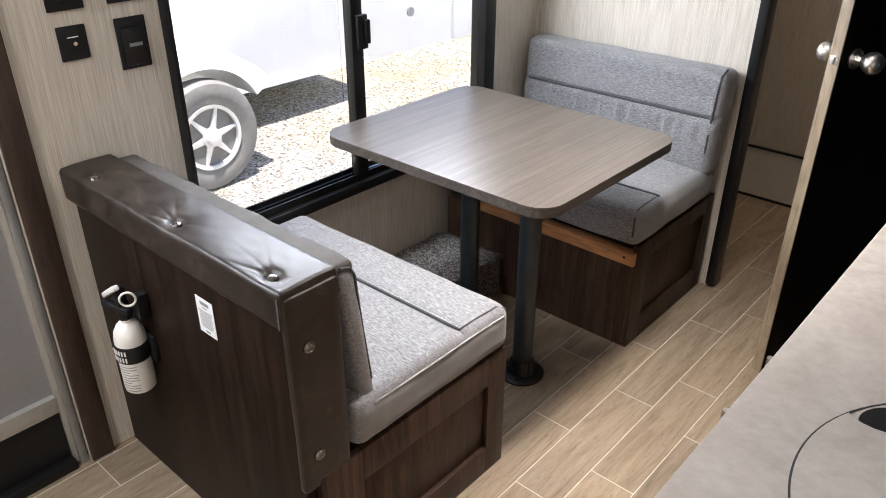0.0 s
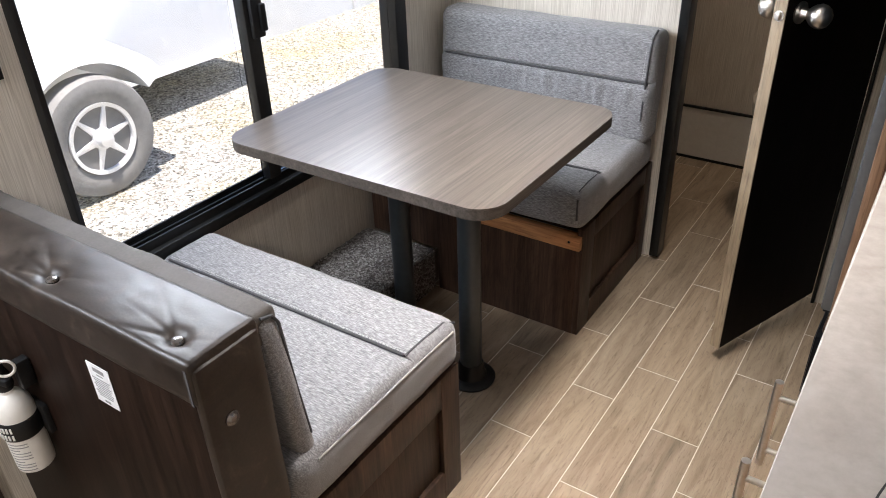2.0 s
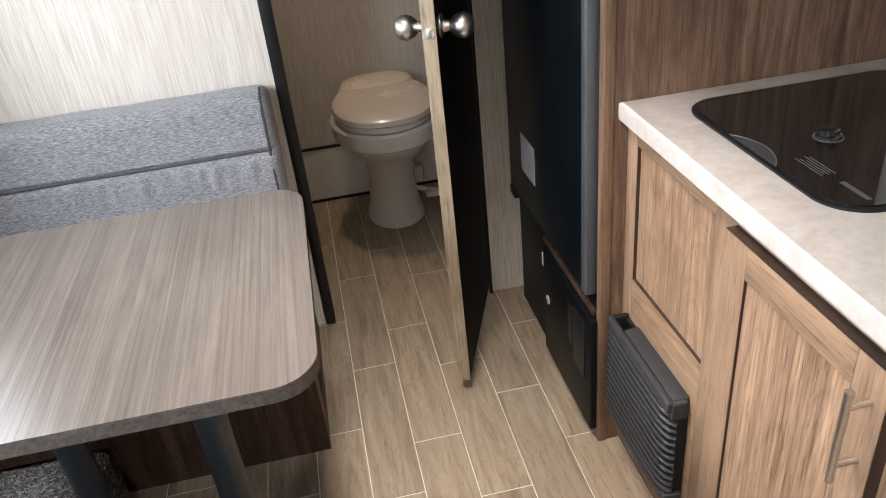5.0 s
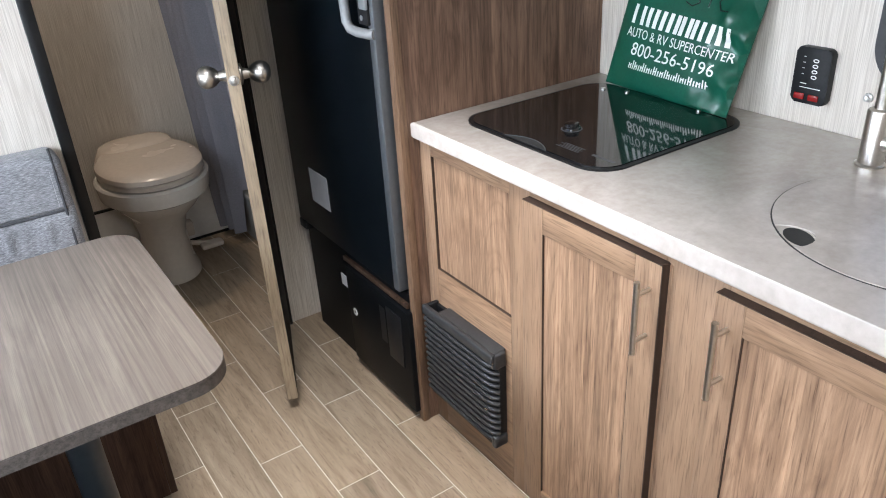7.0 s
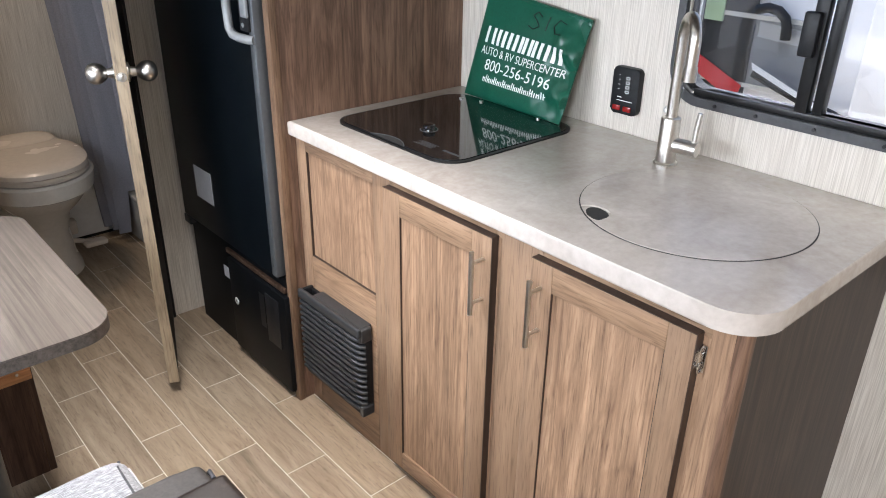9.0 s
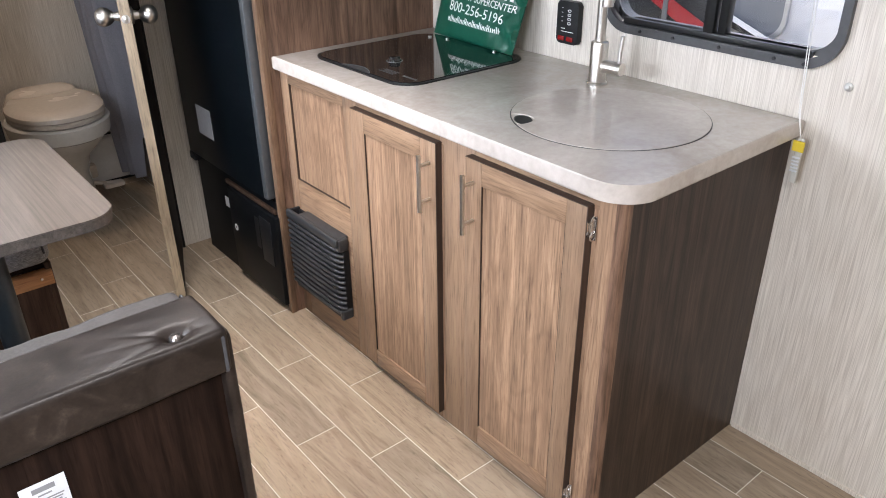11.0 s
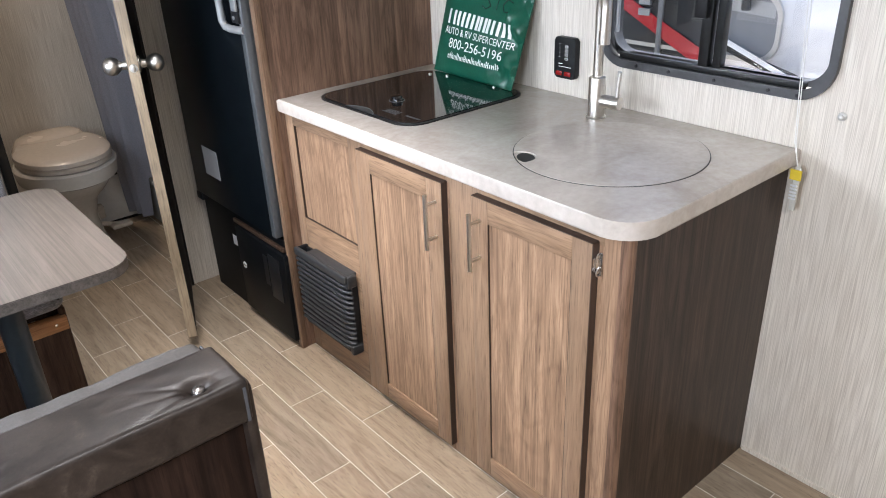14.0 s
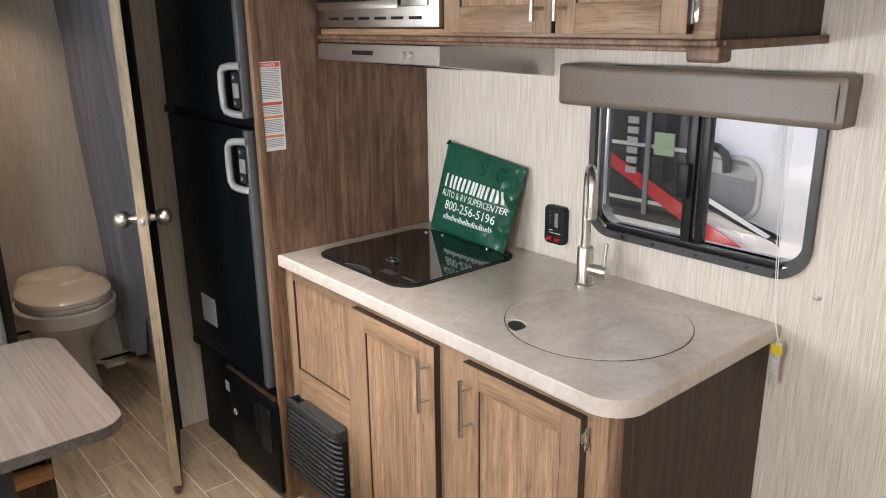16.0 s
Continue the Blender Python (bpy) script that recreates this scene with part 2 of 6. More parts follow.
M_PANEL = wood("walnut_side_panel", (0.100, 0.058, 0.039), (0.305, 0.189, 0.128), 'z', 0.42, streak=0.55, spec=0.35, cathedral=0.34, run=0.4)
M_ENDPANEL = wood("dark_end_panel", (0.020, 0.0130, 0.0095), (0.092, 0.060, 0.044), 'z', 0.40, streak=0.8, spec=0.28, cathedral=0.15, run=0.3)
M_PLY = wood("bare_plywood_edge", (0.42, 0.19, 0.075), (0.64, 0.33, 0.14), 'x', 0.6, streak=0.3)
M_TABLE = wood("driftwood_laminate", (0.076, 0.065, 0.056), (0.126, 0.109, 0.095), 'y', 0.32, fine=1.3, streak=0.74, cathedral=0.0, spec=0.5, run=0.22)
M_TABLE_EDGE = wood("driftwood_edge_band", (0.07, 0.06, 0.052), (0.12, 0.104, 0.09), 'y', 0.5, fine=1.2, streak=0.6, run=0.3, cathedral=0.0, spec=0.3)
M_DOOREDGE = wood("pale_oak_edge", (0.23, 0.18, 0.12), (0.36, 0.29, 0.20), 'z', 0.5, streak=0.4)
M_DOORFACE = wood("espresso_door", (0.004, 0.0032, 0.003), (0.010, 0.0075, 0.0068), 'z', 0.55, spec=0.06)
M_FABRIC = fabric("heather_grey_fabric", (0.10, 0.10, 0.105), (0.235, 0.236, 0.246), (0.44, 0.44, 0.45))
M_STITCH = plain("pale_stitching", (0.45, 0.45, 0.45), 0.9, grain=0.1)
M_PIPING = plain("charcoal_piping", (0.06, 0.06, 0.065), 0.8, grain=0.1)


def scuffed_vinyl(name):
    m, N, L, b = material(name)
    v = coords(N, L, (1, 1, 1))
    n = noise_tex(N, L, v, 220.0, 4)
    big = noise_tex(N, L, v, 14.0, 6, 0.68, 1.0)
    c = ramp(N, L, big.outputs["Fac"], [(0.38, (0.0140, 0.0095, 0.0074)), (0.58, (0.029, 0.0202, 0.0155)), (0.80, (0.085, 0.063, 0.048))])
    c2 = ramp(N, L, n.outputs["Fac"], [(0.3, (0.75, 0.75, 0.75)), (0.7, (1.1, 1.1, 1.1))])
    L.new(mix(N, L, c.outputs["Color"], c2.outputs["Color"], 1.0, 'MULTIPLY'), b.inputs["Base Color"])
    r = ramp(N, L, big.outputs["Fac"], [(0.35, (0.33,) * 3), (0.75, (0.52,) * 3)])
    L.new(r.outputs["Color"], b.inputs["Roughness"])
    b.inputs["Specular IOR Level"].default_value = 0.42
    bump(N, L, b, n.outputs["Fac"], 0.14, 0.001)
    return m


def tufted_carpet(name):
    m, N, L, b = material(name)
    v = coords(N, L, (1, 1, 1))
    vo = N.new("ShaderNodeTexVoronoi")
    vo.inputs["Scale"].default_value = 190.0
    L.new(v.outputs["Vector"], vo.inputs["Vector"])
    sep = N.new("ShaderNodeSeparateColor")
    L.new(vo.outputs["Color"], sep.inputs["Color"])
    c = ramp(N, L, sep.outputs["Red"], [(0.0, (0.055, 0.048, 0.044)), (0.35, (0.11, 0.098, 0.090)), (0.62, (0.18, 0.166, 0.156)), (1.0, (0.36, 0.345, 0.33))])
    L.new(c.outputs["Color"], b.inputs["Base Color"])
    b.inputs["Roughness"].default_value = 1.0
    bump(N, L, b, vo.outputs["Distance"], 0.9, 0.006)
    return m


M_VINYL = scuffed_vinyl("scuffed_brown_vinyl")
M_BACKING = plain("taupe_cushion_back", (0.062, 0.054, 0.048), 0.7, grain=0.1, gscale=200, bumpy=0.2)
M_VALANCE = plain("taupe_vinyl", (0.165, 0.132, 0.101), 0.38, grain=0.03, gscale=200, bumpy=0.06)
M_STONE = stone_counter("counter_laminate")
M_TILE = tile_mat("wood_look_tile")
M_GROUT = plain("pale_grout", (0.66, 0.61, 0.53), 0.8, grain=0.08)
M_BLACK = plain("black_plastic", (0.011, 0.0115, 0.013), 0.42, grain=0.1, gscale=150, spec=0.28)
M_TASSEL = plain("milky_plastic", (0.58, 0.57, 0.52), 0.35, grain=0.02)
M_LOUVRE = plain("charcoal_louvre_plastic", (0.034, 0.035, 0.037), 0.34, grain=0.1, gscale=150)
M_STRIP = plain("dark_satin_strip", (0.13, 0.14, 0.15), 0.35, 0.6, grain=0.03)
M_WFRAME = plain("charcoal_window_frame", (0.045, 0.046, 0.049), 0.36, grain=0.08, gscale=90)
M_BLACKMETAL = plain("black_painted_metal", (0.010, 0.0105, 0.011), 0.34, grain=0.1, gscale=90, spec=0.3)
M_GUNMETAL = plain("blue_black_post", (0.022, 0.028, 0.032), 0.36, grain=0.08)
M_FRIDGE = plain("black_fridge_door", (0.003, 0.0045, 0.006), 0.32, grain=0.05, gscale=300, bumpy=0.03, spec=0.10)
M_FRIDGEBASE = plain("matt_black_panel", (0.0042, 0.0048, 0.0058), 0.42, grain=0.08, gscale=150, spec=0.12)
M_SILVER = plain("grey_silver_trim", (0.42, 0.44, 0.46), 0.35, 0.7, grain=0.03)
M_HANDLE = plain("grey_handle_plastic", (0.22, 0.225, 0.23), 0.38, grain=0.03)
M_NICKEL = plain("brushed_nickel", (0.66, 0.63, 0.585), 0.30, 1.0, grain=0.04, gscale=200, bumpy=0.02)
M_STEEL = plain("stainless_steel", (0.62, 0.61, 0.59), 0.30, 1.0, grain=0.03, gscale=120, bumpy=0.02)
M_CHROME = plain("chrome", (0.75, 0.75, 0.76), 0.12, 1.0, grain=0.01, bumpy=0)
M_BLACKGLASS = plain("black_glass", (0.008, 0.008, 0.009), 0.05, grain=0.02, bumpy=0, coat=0.6)
M_GREEN = plain("green_vinyl", (0.006, 0.085, 0.050), 0.33, grain=0.06, gscale=150, bumpy=0.06)
M_WHITE = plain("white_plastic", (0.76, 0.75, 0.72), 0.4, grain=0.02)
M_PRINT = plain("white_print", (0.80, 0.80, 0.78), 0.6, grain=0.01, bumpy=0)
M_INK = plain("grey_ink", (0.25, 0.25, 0.26), 0.7, grain=0.02, bumpy=0)
M_PEN = plain("black_marker", (0.01, 0.015, 0.012), 0.4, grain=0.02, bumpy=0)
M_PAPER = plain("paper_sticker", (0.72, 0.73, 0.75), 0.55, grain=0.02)
# label grey includes the shade it sits in on the fridge
M_LABELSHADE = plain("shaded_label", (0.36, 0.36, 0.37), 0.4, grain=0.03)
M_REDPRINT = plain("red_print", (0.62, 0.08, 0.05), 0.5, grain=0.02, bumpy=0)
M_ORANGE = plain("orange_print", (0.72, 0.25, 0.08), 0.5, grain=0.02, bumpy=0)
M_YELLOW = plain("yellow_label", (0.74, 0.56, 0.04), 0.5, grain=0.02, bumpy=0)
M_REDSW = plain("red_switch", (0.26, 0.012, 0.012), 0.25, grain=0.03, bumpy=0)
M_BISCUIT = plain("biscuit_porcelain", (0.58, 0.51, 0.43), 0.26, grain=0.02, bumpy=0, coat=0.1)
M_BOWL = plain("pale_biscuit_porcelain", (0.64, 0.60, 0.54), 0.26, grain=0.02, bumpy=0, coat=0.1)
M_TUB = plain("tub_acrylic", (0.60, 0.58, 0.54), 0.25, grain=0.02, bumpy=0)
M_CURTAIN = plain("slate_curtain", (0.25, 0.25, 0.285), 0.75, grain=0.06, gscale=200, bumpy=0.1)
M_CARPET = tufted_carpet("speckled_carpet")
M_GLASS = glass("clear_glass")
M_TINT = glass("tinted_glass", (0.70, 0.72, 0.73))
M_FROST = glass("frosted_grey_panel", (0.52, 0.53, 0.54), 0.5)
M_GREYPANEL = plain("grey_door_film", (0.27, 0.27, 0.28), 0.45, grain=0.02)
M_BUTTON = plain("dark_chrome_button", (0.22, 0.20, 0.19), 0.22, 0.9, grain=0.03)
M_ALU = plain("pale_aluminium", (0.60, 0.60, 0.58), 0.4, 0.6, grain=0.03)
M_TRIMWOOD = wood("dark_trim_wood", (0.035, 0.022, 0.017), (0.085, 0.055, 0.042), 'z', 0.4)
M_GRAVEL = gravel_mat("gravel")
M_STONES = plain("loose_stones", (0.38, 0.36, 0.315), 0.9, grain=0.45, gscale=40)
M_RVWHITE = plain("white_gelcoat", (0.86, 0.86, 0.86), 0.25, grain=0.01, gscale=8)
M_RVGREY = plain("grey_gelcoat", (0.22, 0.23, 0.24), 0.3, grain=0.03, gscale=8)
M_RVRED = plain("red_gelcoat", (0.55, 0.02, 0.03), 0.3, grain=0.03, gscale=8)
M_RUBBER = plain("tyre_rubber", (0.19, 0.185, 0.175), 0.7, grain=0.05, gscale=30, bumpy=0.05)
M_ALLOY = plain("alloy_wheel", (0.74, 0.74, 0.75), 0.32, 0.4, grain=0.02)
M_PALEGREEN = plain("pale_green_panel", (0.42, 0.55, 0.34), 0.4, grain=0.05, gscale=12)
# near-black wood that paints the shade on door edges and recess sides
M_EDGESHADE = wood("edge_shade_wood", (0.026, 0.016, 0.012), (0.070, 0.043, 0.031), 'z', 0.5)
M_FAINT = plain("faint_print", (0.07, 0.07, 0.072), 0.4, grain=0.02, bumpy=0)
M_DARKPART = plain("underbody_dark", (0.03, 0.03, 0.03), 0.7, grain=0.1)

# ---- mesh helpers ----


def finish(name, bm, mat, parent=None, smooth=False, loc=None):
    me = bpy.data.meshes.new(name)
    bmesh.ops.recalc_face_normals(bm, faces=bm.faces[:])
    if smooth:
        for f in bm.faces:
            f.smooth = True
        for e in bm.edges:
            if len(e.link_faces) == 2 and e.calc_face_angle(0) > 0.6:
                e.smooth = False
    bm.to_mesh(me)
    bm.free()
    me.materials.append(mat)
    ob = new(name, me)
    if parent is not None:
        adopt(ob, parent)
    return ob


def adopt(ob, parent):
    ob.parent = parent
    ob.matrix_parent_inverse = Matrix.Translation(-parent_place(parent))


def parent_place(p):
    v = Vector(p.location)
    while p.parent is not None:
        v = v + p.matrix_parent_inverse.translation + p.parent.location
        p = p.parent
    return v


def thing(name, at, label, category, group="", kind=""):
    e = new(name)
    e.empty_display_size = 0.05
    e.location = at
    return tagged(e, label, category, group, kind)


def add_box(bm, lo, hi, bevel=0.0, seg=2, m=None):
    r = bmesh.ops.create_cube(bm, size=1.0)
    vs = r["verts"]
    for v in vs:
        v.co = Vector([lo[i] + (v.co[i] + 0.5) * (hi[i] - lo[i]) for i in range(3)])
    if bevel:
        es = list({e for v in vs for e in v.link_edges})
        rb = bmesh.ops.bevel(bm, geom=es, offset=bevel, segments=seg, affect='EDGES', profile=0.5)
        vs = list({v for f in rb["faces"] for v in f.verts} | {v for v in vs if v.is_valid})
    if m is not None:
        bmesh.ops.transform(bm, matrix=m, verts=vs)
    return vs


def box(name, lo, hi, mat, parent=None, bevel=0.0, seg=2, m=None):
    bm = bmesh.new()
    add_box(bm, lo, hi, bevel, seg, m)
    return finish(name, bm, mat, parent, bevel > 0)


JOINED = ("handle", "print", "latch", "bracket", "carpet", "slot", "casing", "sockets", "label", "bar", "louvres", "recess", "apron", "edge_strip")


def boxes(name, spec, mat, parent=None, bevel=0.0):
    """Several blocks: separate parts of one name, or one mesh for small made-up parts and the setting."""
    if parent is not None and len(spec) > 1 and not any(k in name for k in JOINED):
        for lo, hi in spec:
            ob = box(name, lo, hi, mat, parent, bevel)
        return ob
    bm = bmesh.new()
    for lo, hi in spec:
        add_box(bm, lo, hi, bevel)
    return finish(name, bm, mat, parent, bevel > 0)


def add_cyl(bm, a, b, r1, r2=None, n=24):
    a, b = Vector(a), Vector(b)
    r2 = r1 if r2 is None else r2
    d = b - a
    rot = d.to_track_quat('Z', 'Y').to_matrix().to_4x4()
    res = bmesh.ops.create_cone(bm, cap_ends=True, segments=n, radius1=r1, radius2=r2, depth=d.length,
                                matrix=Matrix.Translation((a + b) / 2) @ rot)
    return res["verts"]


def cyl(name, a, b, r, mat, parent=None, r2=None, n=24):
    bm = bmesh.new()
    add_cyl(bm, a, b, r, r2, n)
    return finish(name, bm, mat, parent, True)


def add_lathe(bm, profile, m, n=32):
    """profile: (radius, height) round local z."""
    rings = []
    for r, h in profile:
        rings.append([bm.verts.new(m @ Vector((r * math.cos(2 * math.pi * i / n), r * math.sin(2 * math.pi * i / n), h))) for i in range(n)])
    for a, b in zip(rings, rings[1:]):
        for i in range(n):
            bm.faces.new((a[i], a[(i + 1) % n], b[(i + 1) % n], b[i]))
    bm.faces.new(rings[0][::-1])
    bm.faces.new(rings[-1])


def lathe(name, profile, m, mat, parent=None, n=32):
    bm = bmesh.new()
    add_lathe(bm, profile, m, n)
    return finish(name, bm, mat, parent, True)


def loft(name, sections, mat, parent=None, n=36, power=2.0, taper=0.0):
    """Stacked egg-shaped rings: (cx, cy, z, rx, ry)."""
    bm = bmesh.new()
    rings = []
    for cx, cy, z, rx, ry in sections:
        ring = []
        for i in range(n):
            a = 2 * math.pi * i / n
            c, s = math.cos(a), math.sin(a)
            px = math.copysign(abs(c) ** (2 / power), c) * rx
            py = math.copysign(abs(s) ** (2 / power), s) * ry
            if s > 0:
                px *= 1 - taper * s ** 1.6
            ring.append(bm.verts.new((cx + px, cy + py, z)))
        rings.append(ring)
    for a, b in zip(rings, rings[1:]):
        for i in range(n):
            bm.faces.new((a[i], a[(i + 1) % n], b[(i + 1) % n], b[i]))
    bm.faces.new(rings[0][::-1])
    bm.faces.new(rings[-1])
    return finish(name, bm, mat, parent, True)


def add_tube(bm, pts, r, n=12):
    pts = [Vector(p) for p in pts]
    rings = []
    up = None
    for i, p in enumerate(pts):
        d = (pts[min(i + 1, len(pts) - 1)] - pts[max(i - 1, 0)]).normalized()
        if up is None:
            up = d.orthogonal().normalized()
        up = (up - d * up.dot(d)).normalized()
        s = d.cross(up)
        rad = r[i] if isinstance(r, (list, tuple)) else r
        rings.append([bm.verts.new(p + (up * math.cos(2 * math.pi * k / n) + s * math.sin(2 * math.pi * k / n)) * rad) for k in range(n)])
    for a, b in zip(rings, rings[1:]):
        for k in range(n):
            bm.faces.new((a[k], a[(k + 1) % n], b[(k + 1) % n], b[k]))
    bm.faces.new(rings[0][::-1])
    bm.faces.new(rings[-1])


def tube(name, pts, r, mat, parent=None, n=12):
    bm = bmesh.new()
    add_tube(bm, pts, r, n)
    return finish(name, bm, mat, parent, True)


def round_rect(x0, y0, x1, y1, r, n=8, radii=None):
    """Outline, anticlockwise from the lower left corner; radii for ll, lr, ur, ul."""
    rr = radii or (r, r, r, r)
    out = []
    for (cx, cy, sx, sy, a0), q in zip(((x0, y0, 1, 1, 180), (x1, y0, -1, 1, 270), (x1, y1, -1, -1, 0), (x0, y1, 1, -1, 90)), rr):
        if q <= 0:
            out.append((cx, cy))
            continue
        for i in range(n + 1):
            a = radians(a0 + 90 * i / n)
            out.append((cx + sx * q + q * math.cos(a), cy + sy * q + q * math.sin(a)))
    return out


def add_prism(bm, outline, z0, z1, m=None, bevel=0.0):
    a = [bm.verts.new((x, y, z0)) for x, y in outline]
    b = [bm.verts.new((x, y, z1)) for x, y in outline]
    n = len(a)
    caps = [bm.faces.new(a[::-1]), bm.faces.new(b)]
    for i in range(n):
        bm.faces.new((a[i], a[(i + 1) % n], b[(i + 1) % n], b[i]))
    vs = a + b
    if bevel:
        es = [e for f in caps for e in f.edges]
        rb = bmesh.ops.bevel(bm, geom=es, offset=bevel, segments=3, affect='EDGES', profile=0.5)
        vs = list({v for f in rb["faces"] for v in f.verts} | {v for v in vs if v.is_valid})
    if m is not None:
        bmesh.ops.transform(bm, matrix=m, verts=vs)


def prism(name, outline, z0, z1, mat, parent=None, m=None, bevel=0.0):
    bm = bmesh.new()
    add_prism(bm, outline, z0, z1, m, bevel)
    return finish(name, bm, mat, parent, True)


def ring_prism(name, outer, inner, z0, z1, mat, parent=None, m=None):
    """A frame between two outlines of equal length, along local z."""
    bm = bmesh.new()
    m = m or Matrix.Identity(4)
    lay = [[bm.verts.new(m @ Vector((x, y, z))) for x, y in o] for o, z in ((outer, z0), (outer, z1), (inner, z1), (inner, z0))]
    n = len(outer)
    for k in range(4):
        a, b = lay[k], lay[(k + 1) % 4]
        for i in range(n):
            bm.faces.new((a[i], a[(i + 1) % n], b[(i + 1) % n], b[i]))
    return finish(name, bm, mat, parent, True)


def soft_box(name, lo, hi, r, res, mat, parent=None, shape=None):
    """A padded block with rounded edges; shape(p, n) gives an extra offset for the point p with the normal n."""
    lo, hi = Vector(lo), Vector(hi)
    bm = bmesh.new()
    for ax in range(3):
        u, w = (ax + 1) % 3, (ax + 2) % 3
        for side in (0, 1):
            nu, nw = res[u], res[w]
            grid = []
            for i in range(nu + 1):
                row = []
                for j in range(nw + 1):
                    p = Vector((0, 0, 0))
                    p[ax] = (lo, hi)[side][ax]
                    p[u] = lo[u] + (hi[u] - lo[u]) * i / nu
                    p[w] = lo[w] + (hi[w] - lo[w]) * j / nw
                    row.append(bm.verts.new(p))
                grid.append(row)
            for i in range(nu):
                for j in range(nw):
                    q = (grid[i][j], grid[i + 1][j], grid[i + 1][j + 1], grid[i][j + 1])
                    bm.faces.new(q if side else q[::-1])
    bmesh.ops.remove_doubles(bm, verts=bm.verts[:], dist=1e-5)
    moved = []
    for v in bm.verts:
        core = Vector([min(max(v.co[i], lo[i] + r), hi[i] - r) for i in range(3)])
        d = v.co - core
        if d.length > 1e-9:
            nrm = d.normalized()
            # square faces keep their plane, edges turn round
            p = core + nrm * r
        else:
            nrm, p = Vector((0, 0, 1)), v.co.copy()
        if shape:
            p = p + shape(p, nrm)
        moved.append((v, p))
    for v, p in moved:
        v.co = p
    return finish(name, bm, mat, parent, True)


def text_mesh(name, body, size, m, mat, parent=None, depth=0.0006, width=None, shear=0.0):
    cu = bpy.data.curves.new(name, 'FONT')
    cu.body, cu.size, cu.extrude, cu.align_x, cu.shear = body, size, depth, 'CENTER', shear
    cu.resolution_u = 3
    tmp = new(name, cu)
    bpy.context.view_layer.update()
    me = bpy.data.meshes.new_from_object(tmp.evaluated_get(bpy.context.evaluated_depsgraph_get()))
    bpy.data.objects.remove(tmp)
    xs = [v.co.x for v in me.vertices]
    k = width / (max(xs) - min(xs)) if width else 1.0
    for v in me.vertices:
        v.co = m @ Vector((v.co.x * k, v.co.y, v.co.z))
    me.materials.clear()
    me.materials.append(mat)
    ob = new(name, me)
    if parent is not None:
        adopt(ob, parent)
    return ob


def plane_m(origin, right, up):
    """Local x right, y up, z out of the face."""
    r, u = Vector(right).normalized(), Vector(up).normalized()
    n = r.cross(u).normalized()
    u = n.cross(r)
    return Matrix(((r.x, u.x, n.x, origin[0]), (r.y, u.y, n.y, origin[1]), (r.z, u.z, n.z, origin[2]), (0, 0, 0, 1)))


# ---- the shell ----
WX0, WX1 = -1.760, 0.390      # inner faces of the two long walls
WT = 0.055                    # wall thickness
YB, YF, YP = 3.45, -2.25, 2.54  # bathroom end, front end, partition
HC = 2.0


def slab_wall(name, axis, face, back, spans, label):
    """A wall made of upright blocks: spans are (u0, u1, z0, z1)."""
    bm = bmesh.new()
    for u0, u1, z0, z1 in spans:
        if axis == 'x':
            add_box(bm, (min(face, back), u0, z0), (max(face, back), u1, z1))
        else:
            add_box(bm, (u0, min(face, back), z0), (u1, max(face, back), z1))
    return tagged(finish(name, bm, M_WALL), label, "wall", kind="structure")


DW = (0.965, 2.235, 0.475, 1.50)     # dinette window opening: y0 y1 z0 z1
ED = (-0.16, 0.542, 0.0, 1.86)       # entry door opening
KW = (0.440, 1.036, 1.040, 1.475)     # kitchen window opening
slab_wall("wall_west", 'x', WX0, WX0 - WT, [
    (YF, ED[0], 0, HC), (ED[0], ED[1], ED[3], HC), (ED[1], DW[0], 0, HC),
    (DW[0], DW[1], 0, DW[2]), (DW[0], DW[1], DW[3], HC), (DW[1], YB, 0, HC)],
    "beige linen-patterned wall board with a large window")
slab_wall("wall_east", 'x', WX1, WX1 + WT, [
    (YF, KW[0], 0, HC), (KW[0], KW[1], 0, KW[2]), (KW[0], KW[1], KW[3], HC), (KW[1], YB, 0, HC)],
    "beige linen-patterned wall board behind the kitchen counter")
slab_wall("wall_north", 'y', YB, YB + WT, [(WX0 - WT, WX1 + WT, 0, HC)], "beige wall board behind the toilet")
slab_wall("wall_south", 'y', YF, YF - WT, [(WX0 - WT, WX1 + WT, 0, HC)], "plain beige wall board at the front end")
slab_wall("wall_bath_partition", 'y', YP, YP + 0.035, [
    (WX0, -0.905, 0, HC), (-0.905, -0.355, 1.93, HC), (-0.355, WX1, 0, HC)],
    "pale linen-patterned partition between dinette and bathroom")
tagged(box("ceiling", (WX0 - WT, YF - WT, HC), (WX1 + WT, YB + WT, HC + 0.06), M_CEIL), "plain white ceiling panel", "ceiling", kind="structure")
floor = tagged(box("floor", (WX0 - WT, YF - WT, -0.08), (WX1 + WT, YB + WT, -0.0006), M_GROUT),
               "wood-look vinyl tile floor with pale grout lines", "floor", kind="structure")
tagged(boxes("baseboard", [((WX1 - 0.006, YF, 0.0), (WX1, 0.48, 0.012))], M_WALL), "thin pale strip along the wall foot", "baseboard", kind="structure")
tagged(boxes("corner_trim", [((WX0, 2.528, 0.40), (WX0 + 0.012, YP, HC))], M_WALL), "slim beige moulding in the wall corner", "trim", kind="structure")

